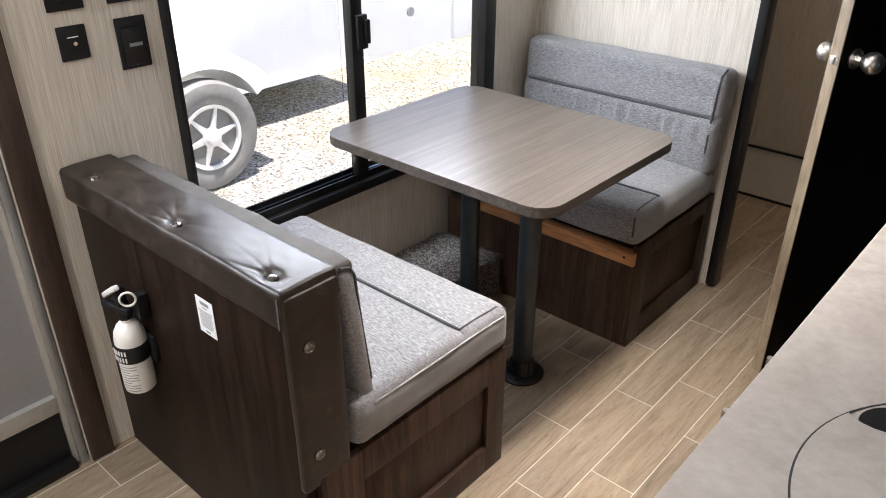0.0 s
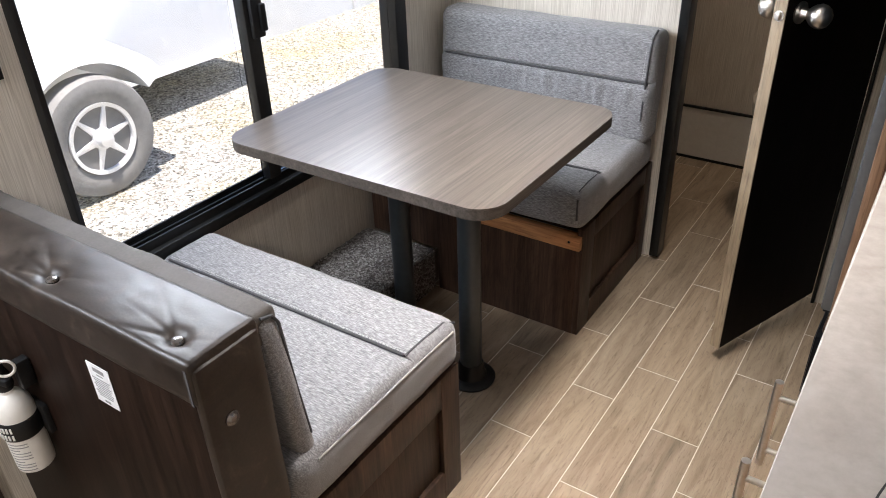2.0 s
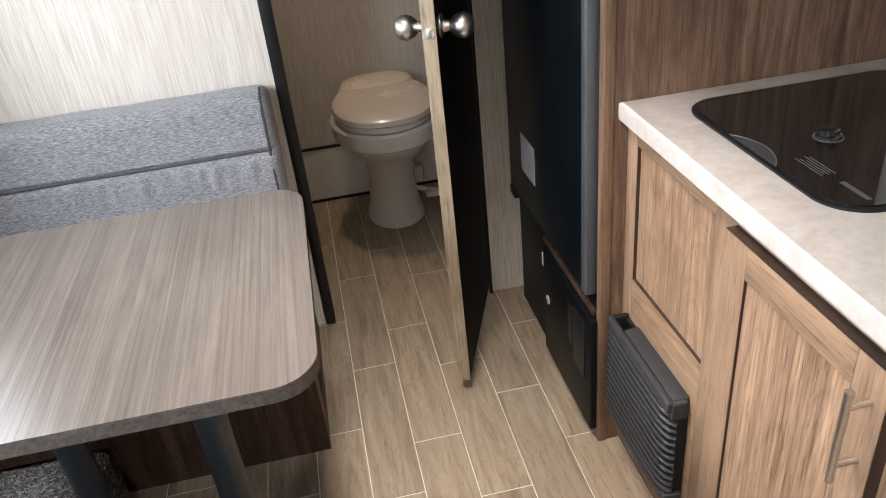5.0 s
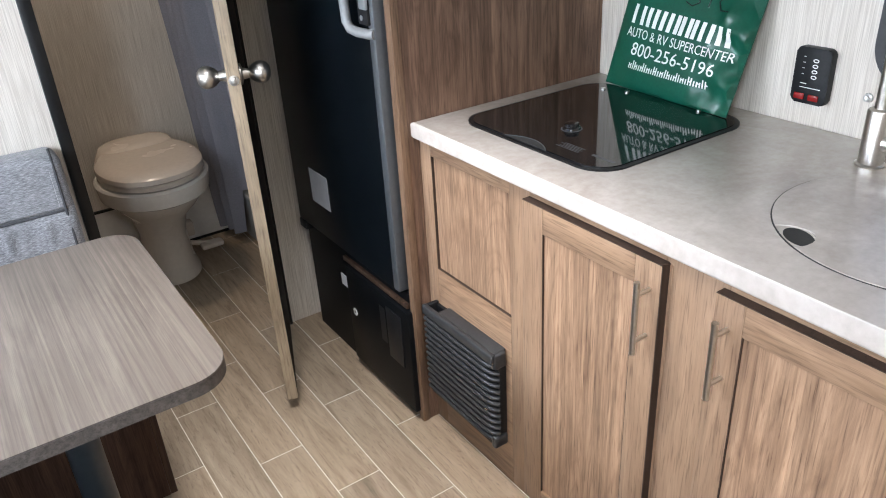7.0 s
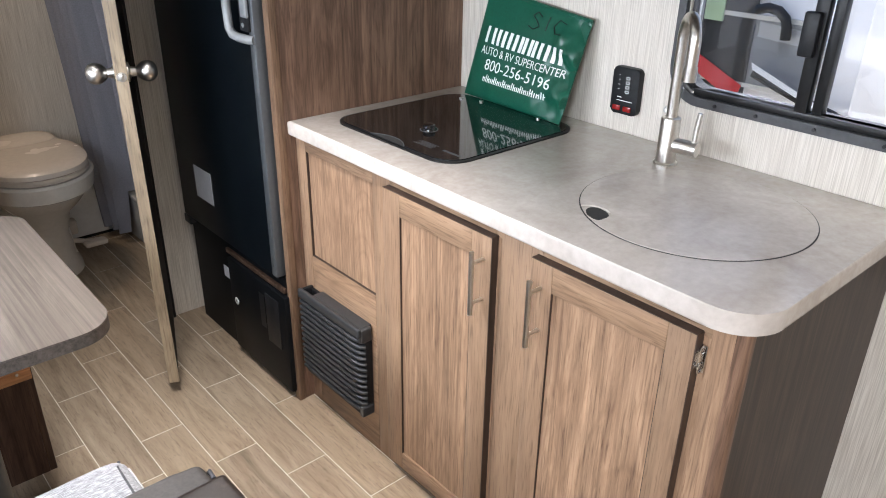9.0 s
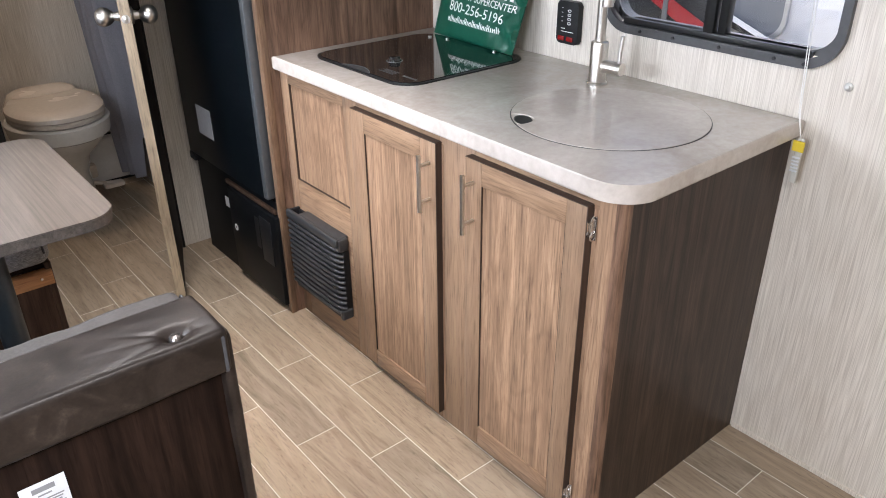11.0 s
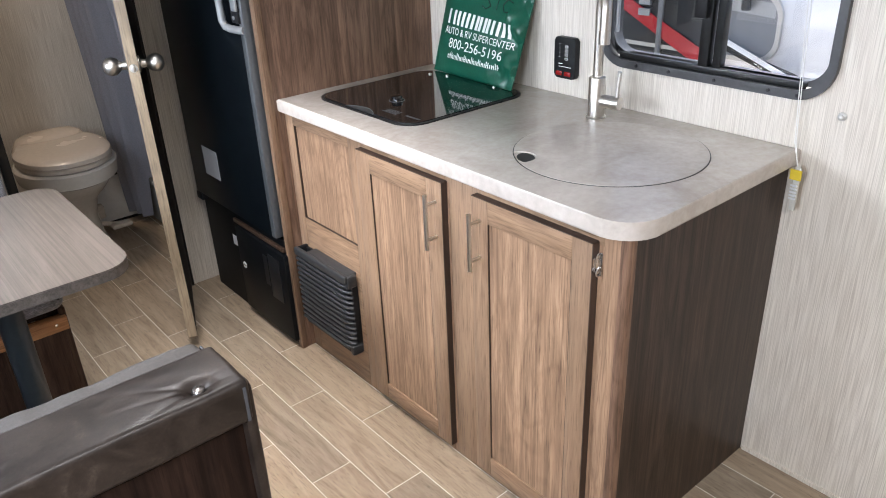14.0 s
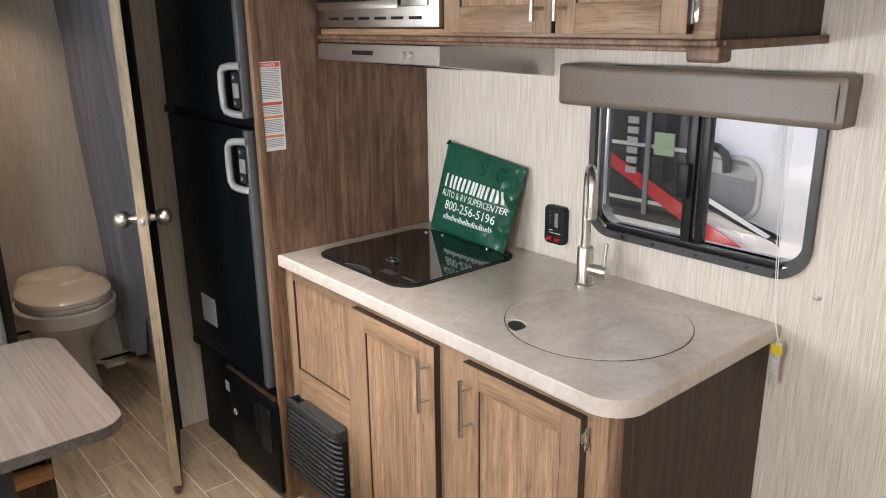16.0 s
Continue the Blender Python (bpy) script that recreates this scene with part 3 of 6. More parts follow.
# doorway of the bathroom: black edge trim and jamb
tagged(boxes("trim_bath_doorway", [((-0.912, 2.522, 0.012), (-0.880, 2.585, HC)), ((-0.363, 2.526, 0.0), (-0.352, 2.585, 1.93)),
                                  ((-0.880, 2.53, 1.915), (-0.363, 2.58, 1.935))], M_BLACKMETAL, bevel=0.003),
       "black metal edge trim round the bathroom doorway", "trim", kind="structure")
tagged(boxes("trim_bath_kick_panel", [((WX0, 3.440, 0.012), (-0.20, 3.449, 0.238))], M_WHITE), "off-white kick panel behind the toilet", "trim", kind="structure")
tagged(boxes("trim_bath_kick_edges", [((WX0, 3.437, 0.238), (-0.20, 3.449, 0.247)), ((WX0, 3.437, 0.0), (-0.20, 3.449, 0.012))], M_BLACK), "thin black strips edging the kick panel", "trim", kind="structure")
tagged(boxes("trim_entry_door", [((WX0, 0.545, 0), (WX0 + 0.014, 0.606, 1.93)), ((WX0, -0.22, 0), (WX0 + 0.014, -0.165, 1.93)),
                                 ((WX0, -0.165, 1.87), (WX0 + 0.014, 0.545, 1.93))], M_TRIMWOOD, bevel=0.003),
       "dark brown wooden casing round the entry door", "trim", kind="structure")


# housings added out of view to go with the fill lamps
def unseen_ceiling_light(x, y, r):
    c = thing("unseen_ceiling_light", (x, y, HC), "added round white ceiling light with a thin rim, out of view", "ceiling light", "ceiling lights")
    m = Matrix.Translation((x, y, HC)) @ Matrix.Rotation(math.pi, 4, 'X')
    lathe("housing", [(r + 0.03, 0.0), (r + 0.03, 0.018), (r + 0.018, 0.030), (r + 0.004, 0.032)], m, M_WHITE, c)


for lx, ly, lr in ((-0.80, 1.45, 0.11), (-1.05, -0.60, 0.11), (-0.68, 3.16, 0.08)):
    unseen_ceiling_light(lx, ly, lr)

# ---- entry door ----


def entry_door():
    d = thing("door_entry", (WX0 - 0.03, 0.18, 0), "closed screen entry door with grey panel and pale aluminium frame", "door", kind="structure")
    x0, x1 = WX0 - 0.04, WX0 - 0.012
    y0, y1 = ED[0], ED[1]
    boxes("frame", [((x0, y0, 0.0), (x1, y0 + 0.035, 1.86)), ((x0, y1 - 0.035, 0.0), (x1, y1, 1.86)), ((x0, y0 + 0.035, 1.82), (x1, y1 - 0.035, 1.86)),
                    ((x0, y0 + 0.035, 0.185), (x1 + 0.004, y1 - 0.035, 0.235)), ((x0, y0 + 0.035, 0.765), (x1 + 0.004, y1 - 0.035, 0.79))], M_ALU, d, 0.003)
    box("jamb_strip", (x1, y1 - 0.024, 0.0), (x1 + 0.012, y1 - 0.002, 1.86), M_SILVER, d, 0.003)
    box("panel", (x0 + 0.010, y0 + 0.035, 0.235), (x0 + 0.014, y1 - 0.035, 1.04), M_GREYPANEL, d)
    # upper pane and bead are added, unseen, to account for the entry daylight lamp
    pane = box("door_glass", (x0 + 0.010, y0 + 0.035, 1.06), (x0 + 0.014, y1 - 0.035, 1.82), M_FROST, d)
    pane.visible_shadow = False
    box("glass_bead", (x0 + 0.006, y0 + 0.035, 1.04), (x1, y1 - 0.035, 1.06), M_ALU, d)
    box("kick_plate", (x0 + 0.006, y0 + 0.035, 0.03), (x0 + 0.018, y1 - 0.035, 0.185), M_BLACK, d)
    box("threshold", (x0 - 0.01, y0 + 0.035, 0.0), (x1 + 0.02, y1 - 0.035, 0.03), M_BLACKMETAL, d, 0.004)
    box("latch", (x1, y1 - 0.11, 0.80), (x1 + 0.03, y1 - 0.045, 0.93), M_BLACK, d, 0.006)
    return d


entry_door()

# ---- windows ----
OUT_W = plane_m((WX0, 0, 0), (0, 1, 0), (0, 0, 1))     # local x = world y, y = z, z = +x (into the room)
OUT_E = plane_m((WX1, 0, 0), (0, -1, 0), (0, 0, 1))    # local x = -y, z = -x (into the room)


def dinette_window():
    w = thing("window_1", (WX0, 1.6, DW[2]), "large sliding window in a black metal frame", "window", kind="structure")
    y0, y1, z0, z1 = DW
    x0, x1 = WX0 - WT + 0.015, WX0 + 0.030
    boxes("frame", [((x0, y0, z0 - 0.008), (x1, y0 + 0.014, z1)), ((x0, y1 - 0.058, z0 - 0.008), (x1, y1, z1)),
                    ((x0, y0 + 0.014, z0 - 0.008), (x1, y1 - 0.058, z0 + 0.026)), ((x0, y0 + 0.014, z1 - 0.04), (x1, y1 - 0.058, z1))], M_BLACKMETAL, w, 0.003)
    boxes("sill", [((x0 + 0.006, y0 + 0.014, z0 + 0.026), (x0 + 0.012, y1 - 0.058, z0 + 0.060)), ((x0 + 0.026, y0 + 0.014, z0 + 0.026), (x0 + 0.032, y1 - 0.058, z0 + 0.050)),
                   ((x0 + 0.046, y0 + 0.014, z0 + 0.026), (x0 + 0.052, y1 - 0.058, z0 + 0.050)), ((x0 + 0.012, y0 + 0.014, z0 + 0.026), (x0 + 0.026, y1 - 0.058, z0 + 0.036))], M_BLACKMETAL, w)
    boxes("sash_post", [((x1 - 0.034, 1.548, z0 + 0.05), (x1 - 0.006, 1.594, z1 - 0.04)), ((x0 + 0.020, 1.556, z0 + 0.05), (x0 + 0.034, 1.592, z1 - 0.04))], M_BLACKMETAL, w, 0.004)
    boxes("latch", [((x1 - 0.006, 1.562, 0.930), (x1 + 0.008, 1.602, 1.032)), ((x1 - 0.002, 1.586, 0.945), (x1 + 0.016, 1.606, 1.017))], M_BLACK, w, 0.004)
    for nm, a, b, x in (("pane", y0 + 0.014, 1.545, x0 + 0.010), ("pane", 1.545, y1 - 0.058, x0 + 0.034)):
        g = box(nm, (x, a, z0 + 0.05), (x + 0.004, b, z1 - 0.04), M_GLASS, w)
        g.visible_shadow = False


def kitchen_window():
    w = thing("window_2", (WX1, 0.737, KW[2]), "sliding window with rounded black frame above the counter", "window", kind="structure")
    y0, y1, z0, z1 = -1.060, -0.414, 1.012, 1.49
    outer = round_rect(y0, z0, y1, z1, 0.085)
    inner = round_rect(y0 + 0.020, z0 + 0.022, y1 - 0.020, z1 - 0.022, 0.066)
    ring_prism("frame", outer, inner, -WT + 0.004, 0.014, M_WFRAME, w, OUT_E)
    ring_prism("inner_rim", round_rect(y0 + 0.018, z0 + 0.020, y1 - 0.018, z1 - 0.020, 0.068), round_rect(y0 + 0.034, z0 + 0.038, y1 - 0.028, z1 - 0.034, 0.055), -0.045, -0.008, M_WFRAME, w, OUT_E)
    boxes("track", [((WX1 - 0.004, 0.48, z0 + 0.022), (WX1 + 0.03, 0.995, z0 + 0.038))], M_BLACKMETAL, w, 0.002)
    boxes("sash_post", [((WX1 + 0.004, 0.700, z0 + 0.036), (WX1 + 0.030, 0.722, z1 - 0.030)), ((WX1 - 0.006, 0.728, z0 + 0.036), (WX1 + 0.018, 0.756, z1 - 0.030))], M_BLACKMETAL, w, 0.003)
    box("latch", (WX1 - 0.024, 0.735, 1.165), (WX1 - 0.004, 0.768, 1.255), M_BLACK, w, 0.005)
    box("sash_edge", (WX1 - 0.004, 1.006, 1.10), (WX1 + 0.006, 1.014, 1.46), M_SILVER, w, 0.002)
    for a, b, x, mt in ((0.45, 0.72, WX1 + 0.028, M_GLASS), (0.74, 1.02, WX1 + 0.008, M_TINT)):
        g = box("pane", (x, a, z0 + 0.035), (x + 0.004, b, z1 - 0.035), mt, w)
        g.visible_shadow = False
    for y in (0.93, 0.83, 0.70, 0.56, 0.49):
        cyl("screw", (WX1 - 0.012, y, z0 + 0.011), (WX1 - 0.017, y, z0 + 0.011), 0.0045, M_BLACK, w, 0.004, 10)


dinette_window()
kitchen_window()

# ---- dinette ----


def seat_shape(y_seam, sag, seed, top=True, wrinkle=0.004):
    def f(p, n):
        d = Vector((0, 0, 0))
        if n.z > 0.4:
            g = math.exp(-((p.y - y_seam) / 0.007) ** 2)
            d.z -= 0.007 * g * n.z
            d.z += sag * (0.5 + 0.5 * math.sin((p.x + 1.3) * 3.1))
        q = Vector((p.x * 7, p.y * 7, p.z * 7 + seed))
        d += n * (noise.noise(q) * wrinkle + noise.noise(q * 3.1) * wrinkle * 0.3)
        return d
    return f


def seam_line(name, pts, r, mat, parent):
    return tube(name, pts, r, mat, parent, 6)


def stitches(name, a, b, parent, lift=(0, 0, 0), step=0.009):
    a, b = Vector(a), Vector(b)
    bm = bmesh.new()
    k = int((b - a).length / step)
    d = (b - a).normalized()
    for i in range(k):
        p = a + d * (i * step)
        add_tube(bm, [p, p + d * step * 0.6], 0.0011, 4)
    return finish(name, bm, M_STITCH, parent)


def shaker_side(name, x, y0, y1, z0, z1, iy0, iy1, iz0, iz1, mat, parent, depth=0.012, sign=1):
    """A framed panel facing +x (sign 1) or -x, thickness 18 mm, with a sunk field."""
    t = 0.018 * sign
    def b(ya, yb, za, zb, xa, xb):
        return ((min(xa, xb), ya, za), (max(xa, xb), yb, zb))
    spec = [b(y0, iy0, z0, z1, x - t, x), b(iy1, y1, z0, z1, x - t, x), b(iy0, iy1, z0, iz0, x - t, x), b(iy0, iy1, iz1, z1, x - t, x),
            b(iy0, iy1, iz0, iz1, x - t, x - depth * sign)]
    return boxes(name, spec, mat, parent, 0.0015)


def bench_near():
    b = thing("dinette_bench", (-1.33, 0.98, 0), "dark walnut dinette bench with grey fabric cushions and padded vinyl back", "bench", "dinette benches")
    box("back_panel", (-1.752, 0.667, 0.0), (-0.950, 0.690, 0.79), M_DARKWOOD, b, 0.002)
    shaker_side("side_panel", -0.930, 0.690, 1.292, 0.0, 0.378, 0.80, 1.222, 0.088, 0.292, M_BENCH, b)
    box("front_panel", (-1.752, 1.272, 0.0), (-0.9485, 1.290, 0.376), M_BENCH, b)
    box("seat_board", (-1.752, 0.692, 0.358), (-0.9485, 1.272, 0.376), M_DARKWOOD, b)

    def cap(p, n):
        d = Vector((0, 0, 0))
        for bx in (-1.004, -1.312, -1.655):
            rr = math.hypot((p.x - bx) / 1.25, p.y - 0.684)
            if n.z > 0.3:
                d.z -= 0.013 * math.exp(-(rr / 0.014) ** 2) + 0.003 * math.exp(-(rr / 0.05) ** 2)
                dx, dy = p.x - bx, p.y - 0.684
                for ang in (150, 172, 195, 20, -12):
                    ca, sa = math.cos(radians(ang)), math.sin(radians(ang))
                    al, ac = dx * ca + dy * sa, -dx * sa + dy * ca
                    if al > 0:
                        d.z -= 0.0028 * math.exp(-(ac / 0.0045) ** 2) * math.exp(-al / (0.045 if ang > 90 else 0.02))
        if n.z > 0.3:
            d.z += 0.004 * max(0.0, 1 - ((p.y - 0.72) / 0.07) ** 2)
        q = Vector((p.x * 9, p.y * 16, p.z * 9))
        d += n * (noise.noise(q) * 0.0011 + noise.noise(q * 2.7) * 0.0005)
        return d
    soft_box("padded_cap", (-1.758, 0.648, 0.744), (-0.938, 0.778, 0.823), 0.009, (240, 46, 9), M_VINYL, b, cap)

    def strip(p, n):
        return n * noise.noise(Vector((p.x * 12, p.y * 18, p.z * 7 + 4))) * 0.002
    soft_box("padded_end", (-0.952, 0.652, 0.36), (-0.931, 0.774, 0.812), 0.009, (4, 12, 36), M_VINYL, b, strip)
    box("end_fold", (-0.950, 0.6470, 0.748), (-0.945, 0.6530, 0.812), M_PIPING, b)
    for x in (-1.004, -1.312, -1.655):
        lathe("button", [(0.0100, -0.004), (0.0108, 0.0), (0.0088, 0.0035), (0.0035, 0.005)], Matrix.Translation((x, 0.684, 0.816)), M_BUTTON, b, 16)
    side = plane_m((-0.929, 0, 0), (0, 1, 0), (0, 0, 1))
    for z in (0.70, 0.445):
        lathe("bolt_head", [(0.0125, -0.004), (0.0125, 0.002), (0.009, 0.006), (0.003, 0.008)], side @ Matrix.Translation((0.692, z, 0.0)), M_BUTTON, b, 16)

    def lean(p, n):
        d = Vector((0, 0.045 * (0.82 - p.z) / 0.34, 0))
        d += n * (noise.noise(Vector((p.x * 10, p.z * 6, p.y * 8))) * 0.005)
        if p.z > 0.78:
            d.z += 0.006 * noise.noise(Vector((p.x * 22, 3.0, p.y * 9)))
        return d
    soft_box("cushion_backing", (-1.738, 0.766, 0.755), (-0.948, 0.828, 0.816), 0.014, (110, 12, 8), M_BACKING, b, lambda p, n: n * (0.003 * noise.noise(Vector((p.x * 16, p.y * 9, p.z * 14))) + 0.0016 * noise.noise(Vector((p.x * 45, 2.0, p.z * 20)))))
    soft_box("back_cushion", (-1.738, 0.776, 0.47), (-0.942, 0.818, 0.804), 0.016, (70, 8, 26), M_FABRIC, b, lean)
    soft_box("seat_cushion", (-1.718, 0.785, 0.378), (-0.925, 1.300, 0.497), 0.034, (60, 46, 12), M_FABRIC, b, seat_shape(1.13, 0.006, 1.0))
    seam_line("piping", [(-0.9275, y, z) for y, z in ((0.84, 0.482), (1.0, 0.481), (1.15, 0.482), (1.27, 0.479))], 0.0022, M_STITCH, b)
    seam_line("cross_seam", [(x, 1.13, 0.4955 + 0.006 * (0.5 + 0.5 * math.sin((x + 1.3) * 3.1))) for x in np.linspace(-1.68, -0.955, 16)], 0.0036, M_PIPING, b)
    stitches("stitching", (-1.68, 1.138, 0.5005), (-0.955, 1.138, 0.5005), b)
    seam_line("corner_welt", [(-0.952, 1.13, 0.500), (-0.950, 1.20, 0.501), (-0.948, 1.262, 0.499), (-0.938, 1.290, 0.487)], 0.003, M_PIPING, b)
    seam_line("back_welt", [(-0.948, 0.790, 0.809), (-0.945, 0.810, 0.805), (-0.944, 0.820, 0.787), (-0.946, 0.834, 0.66), (-0.946, 0.850, 0.53)], 0.003, M_PIPING, b)
    return b


def bench_far():
    b = thing("dinette_bench", (-1.33, 2.25, 0), "dark walnut dinette bench with grey fabric cushions by the partition", "bench", "dinette benches")
    shaker_side("side_panel", -0.938, 1.973, 2.520, 0.0, 0.378, 2.055, 2.465, 0.085, 0.318, M_BENCH, b)
    boxes("front_panel", [((-1.455, 1.973, 0.0), (-0.9565, 1.991, 0.312)), ((-1.725, 1.973, 0.160), (-1.455, 1.991, 0.312))], M_BENCH, b)
    box("cleat", (-1.64, 1.957, 0.312), (-0.942, 1.992, 0.356), M_PLY, b, 0.002)
    box("seat_board", (-1.725, 1.992, 0.357), (-0.9565, 2.520, 0.377), M_DARKWOOD, b)
    for x in (-0.975, -1.30):
        cyl("screw", (x, 1.957, 0.338), (x, 1.954, 0.338), 0.005, M_CHROME, b, 0.004, 10)
    soft_box("seat_cushion", (-1.722, 1.945, 0.378), (-0.932, 2.500, 0.497), 0.036, (60, 50, 12), M_FABRIC, b, seat_shape(2.115, 0.004, 7.0))

    def back(p, n):
        d = Vector((0, -0.030 * (0.83 - p.z) / 0.34, 0))
        if n.y < -0.4:
            d.y += 0.010 * math.exp(-((p.z - 0.675) / 0.008) ** 2)
            g = max(0.0, 1 - abs(p.z - 0.63) / 0.05)
            d.y += 0.018 * g * noise.noise(Vector((p.x * 32, 2.0, p.z * 5))) * (1 if p.z < 0.675 else 0.4)
        d += n * noise.noise(Vector((p.x * 6, p.z * 7, 5.0))) * 0.005
        return d
    soft_box("back_cushion", (-1.722, 2.425, 0.475), (-0.930, 2.536, 0.828), 0.030, (90, 10, 40), M_FABRIC, b, back)
    seam_line("back_seam", [(x, 2.4170, 0.675) for x in np.linspace(-1.70, -0.95, 14)], 0.0036, M_PIPING, b)
    seam_line("back_welt", [(-0.956, 2.4025, 0.56), (-0.956, 2.4085, 0.64), (-0.955, 2.4135, 0.70), (-0.954, 2.4195, 0.775), (-0.953, 2.430, 0.815), (-0.951, 2.462, 0.8325)], 0.0036, M_PIPING, b)
    stitches("stitching", (-0.968, 2.4125, 0.69), (-0.966, 2.4205, 0.79), b)
    seam_line("cross_seam", [(x, 2.115, 0.4955 + 0.004 * (0.5 + 0.5 * math.sin((x + 1.3) * 3.1))) for x in np.linspace(-1.69, -0.965, 16)], 0.0036, M_PIPING, b)
    seam_line("corner_welt", [(-0.962, 2.115, 0.499), (-0.964, 2.04, 0.500), (-0.962, 1.975, 0.497), (-0.955, 1.952, 0.478), (-0.952, 1.946, 0.42)], 0.003, M_PIPING, b)
    stitches("welt_stitching", (-0.972, 2.10, 0.4995), (-0.972, 1.985, 0.4985), b)
    return b


bench_near()
bench_far()


def table():
    t = thing("dinette_table", (-1.265, 1.68, 0), "grey driftwood laminate table on two dark steel posts", "table")
    out = round_rect(-1.663, 1.340, -0.874, 2.004, 0.070, 10)
    prism("table_top", out, 0.7425, 0.746, M_TABLE, t)
    prism("edge_band", out, 0.719, 0.7425, M_TABLE_EDGE, t, None, 0.003)
    for x, y in ((-1.115, 1.635), (-1.420, 1.735)):
        cyl("post", (x, y, 0.02), (x, y, 0.705), 0.0315, M_GUNMETAL, t, None, 28)
        lathe("foot", [(0.070, 0.0), (0.071, 0.006), (0.064, 0.012), (0.046, 0.016), (0.040, 0.026), (0.037, 0.055), (0.033, 0.060)], Matrix.Translation((x, y, 0)), M_BLACKMETAL, t)
        lathe("top_socket", [(0.036, 0.690), (0.038, 0.700), (0.075, 0.708), (0.076, 0.716)], Matrix.Translation((x, y, 0)), M_BLACKMETAL, t)
    return t


table()


def wheel_box():
    def f(p, n):
        return n * (noise.noise(p * 60) * 0.004 + noise.noise(p * 150) * 0.003)
    ob = soft_box("carpeted_wheel_box", (WX0 + 0.002, 1.30, 0.0), (-1.462, 1.970, 0.158), 0.012, (50, 100, 28), M_CARPET, None, f)
    tagged(ob, "low box covered in speckled brown carpet beside the wall", "wheel box")


wheel_box()


def extinguisher():
    cx, cy = -1.520, 0.626
    e = thing("fire_extinguisher", (cx, cy, 0.335), "small white fire extinguisher strapped to the bench back", "fire extinguisher")
    m = Matrix.Translation((cx, cy, 0))
    lathe("cylinder", [(0.030, 0.334), (0.035, 0.339), (0.036, 0.350), (0.036, 0.478), (0.033, 0.498), (0.024, 0.514), (0.014, 0.523), (0.013, 0.532)], m, M_WHITE, e)
    lathe("valve", [(0.014, 0.530), (0.017, 0.540), (0.016, 0.564), (0.011, 0.578)], m, M_BLACK, e, 20)
    grip = Matrix.Translation((cx - 0.006, cy - 0.010, 0.560)) @ Matrix.Rotation(radians(12), 4, 'Z')
    box("carry_handle", (-0.045, -0.010, -0.007), (0.042, 0.010, 0.009), M_BLACK, e, 0.005, 2, grip)
    lever = Matrix.Translation((cx - 0.008, cy - 0.014, 0.606)) @ Matrix.Rotation(radians(-34), 4, 'Y')
    box("lever", (-0.044, -0.009, -0.007), (0.032, 0.009, 0.006), M_WHITE, e, 0.004, 2, lever)
    box("lever_neck", (cx - 0.012, cy - 0.014, 0.565), (cx + 0.014, cy + 0.008, 0.616), M_BLACK, e, 0.004)
    pts = [(cx + 0.044 + 0.009 * math.cos(a), cy - 0.004 + 0.014 * math.cos(a), 0.600 + 0.017 * math.sin(a)) for a in np.linspace(0, 2 * math.pi, 25)]
    tube("pull_ring", pts, 0.0028, M_WHITE, e, 8)
    lathe("strap", [(0.0378, 0.425), (0.0388, 0.427), (0.0388, 0.466), (0.0378, 0.468)], m, M_BLACK, e)
    boxes("clamp", [((cx - 0.05, 0.655, 0.41), (cx + 0.045, 0.667, 0.48)), ((cx - 0.060, cy - 0.012, 0.425), (cx - 0.036, 0.665, 0.466)), ((cx + 0.030, cy + 0.012, 0.54), (cx + 0.050, 0.665, 0.60))], M_BLACK, e, 0.002)
    bm = bmesh.new()
    for k in range(6):
        for z in (0.431, 0.449):
            a = radians(-106 + k * 11)
            q = Matrix.Translation((cx + 0.0392 * math.cos(a), cy + 0.0392 * math.sin(a), z)) @ Matrix.Rotation(a, 4, 'Z')
            add_box(bm, (-0.001, -0.0018, 0), (0.001, 0.0018, 0.012), 0, 2, q)
    finish("strap_slots", bm, M_PRINT, e)
    bm = bmesh.new()
    for k in range(10):
        for seg in range(9):
            a = radians(-84 + seg * 7)
            if k in (3, 7) and seg > 4:
                continue
            q = Matrix.Translation((cx + 0.0363 * math.cos(a), cy + 0.0363 * math.sin(a), 0.346 + k * 0.0075)) @ Matrix.Rotation(a, 4, 'Z')
            add_box(bm, (-0.0003, -0.0023, 0), (0.0003, 0.0023, 0.0018), 0, 2, q)
    finish("label_print", bm, M_INK, e)


extinguisher()


def lined_sticker(name, m, w, h, label, rows, mats):
    """Paper sticker with bars for print: rows of (x, y, w, h, material index) in shares of the sheet."""
    s = thing(name, m.translation, label, "sticker")
    bm = bmesh.new()
    add_box(bm, (-w / 2, -h / 2, 0), (w / 2, h / 2, 0.0008), 0, 2, m)
    finish("sheet", bm, mats[0], s)
    for k in range(1, len(mats)):
        few = sum(1 for r in rows if r[4] == k) < 4
        bm = bmesh.new()
        for x, y, bw, bh, i in rows:
            if i == k and few:
                one = bmesh.new()
                add_box(one, ((x - bw / 2 - 0.5) * w, (y - bh / 2 - 0.5) * h, 0.0008), ((x + bw / 2 - 0.5) * w, (y + bh / 2 - 0.5) * h, 0.0012), 0, 2, m)
                finish("heading_bar", one, mats[k], s)
            elif i == k:
                add_box(bm, ((x - bw / 2 - 0.5) * w, (y - bh / 2 - 0.5) * h, 0.0008), ((x + bw / 2 - 0.5) * w, (y + bh / 2 - 0.5) * h, 0.0012), 0, 2, m)
        if few:
            bm.free()
        else:
            finish("print", bm, mats[k], s)
    return s


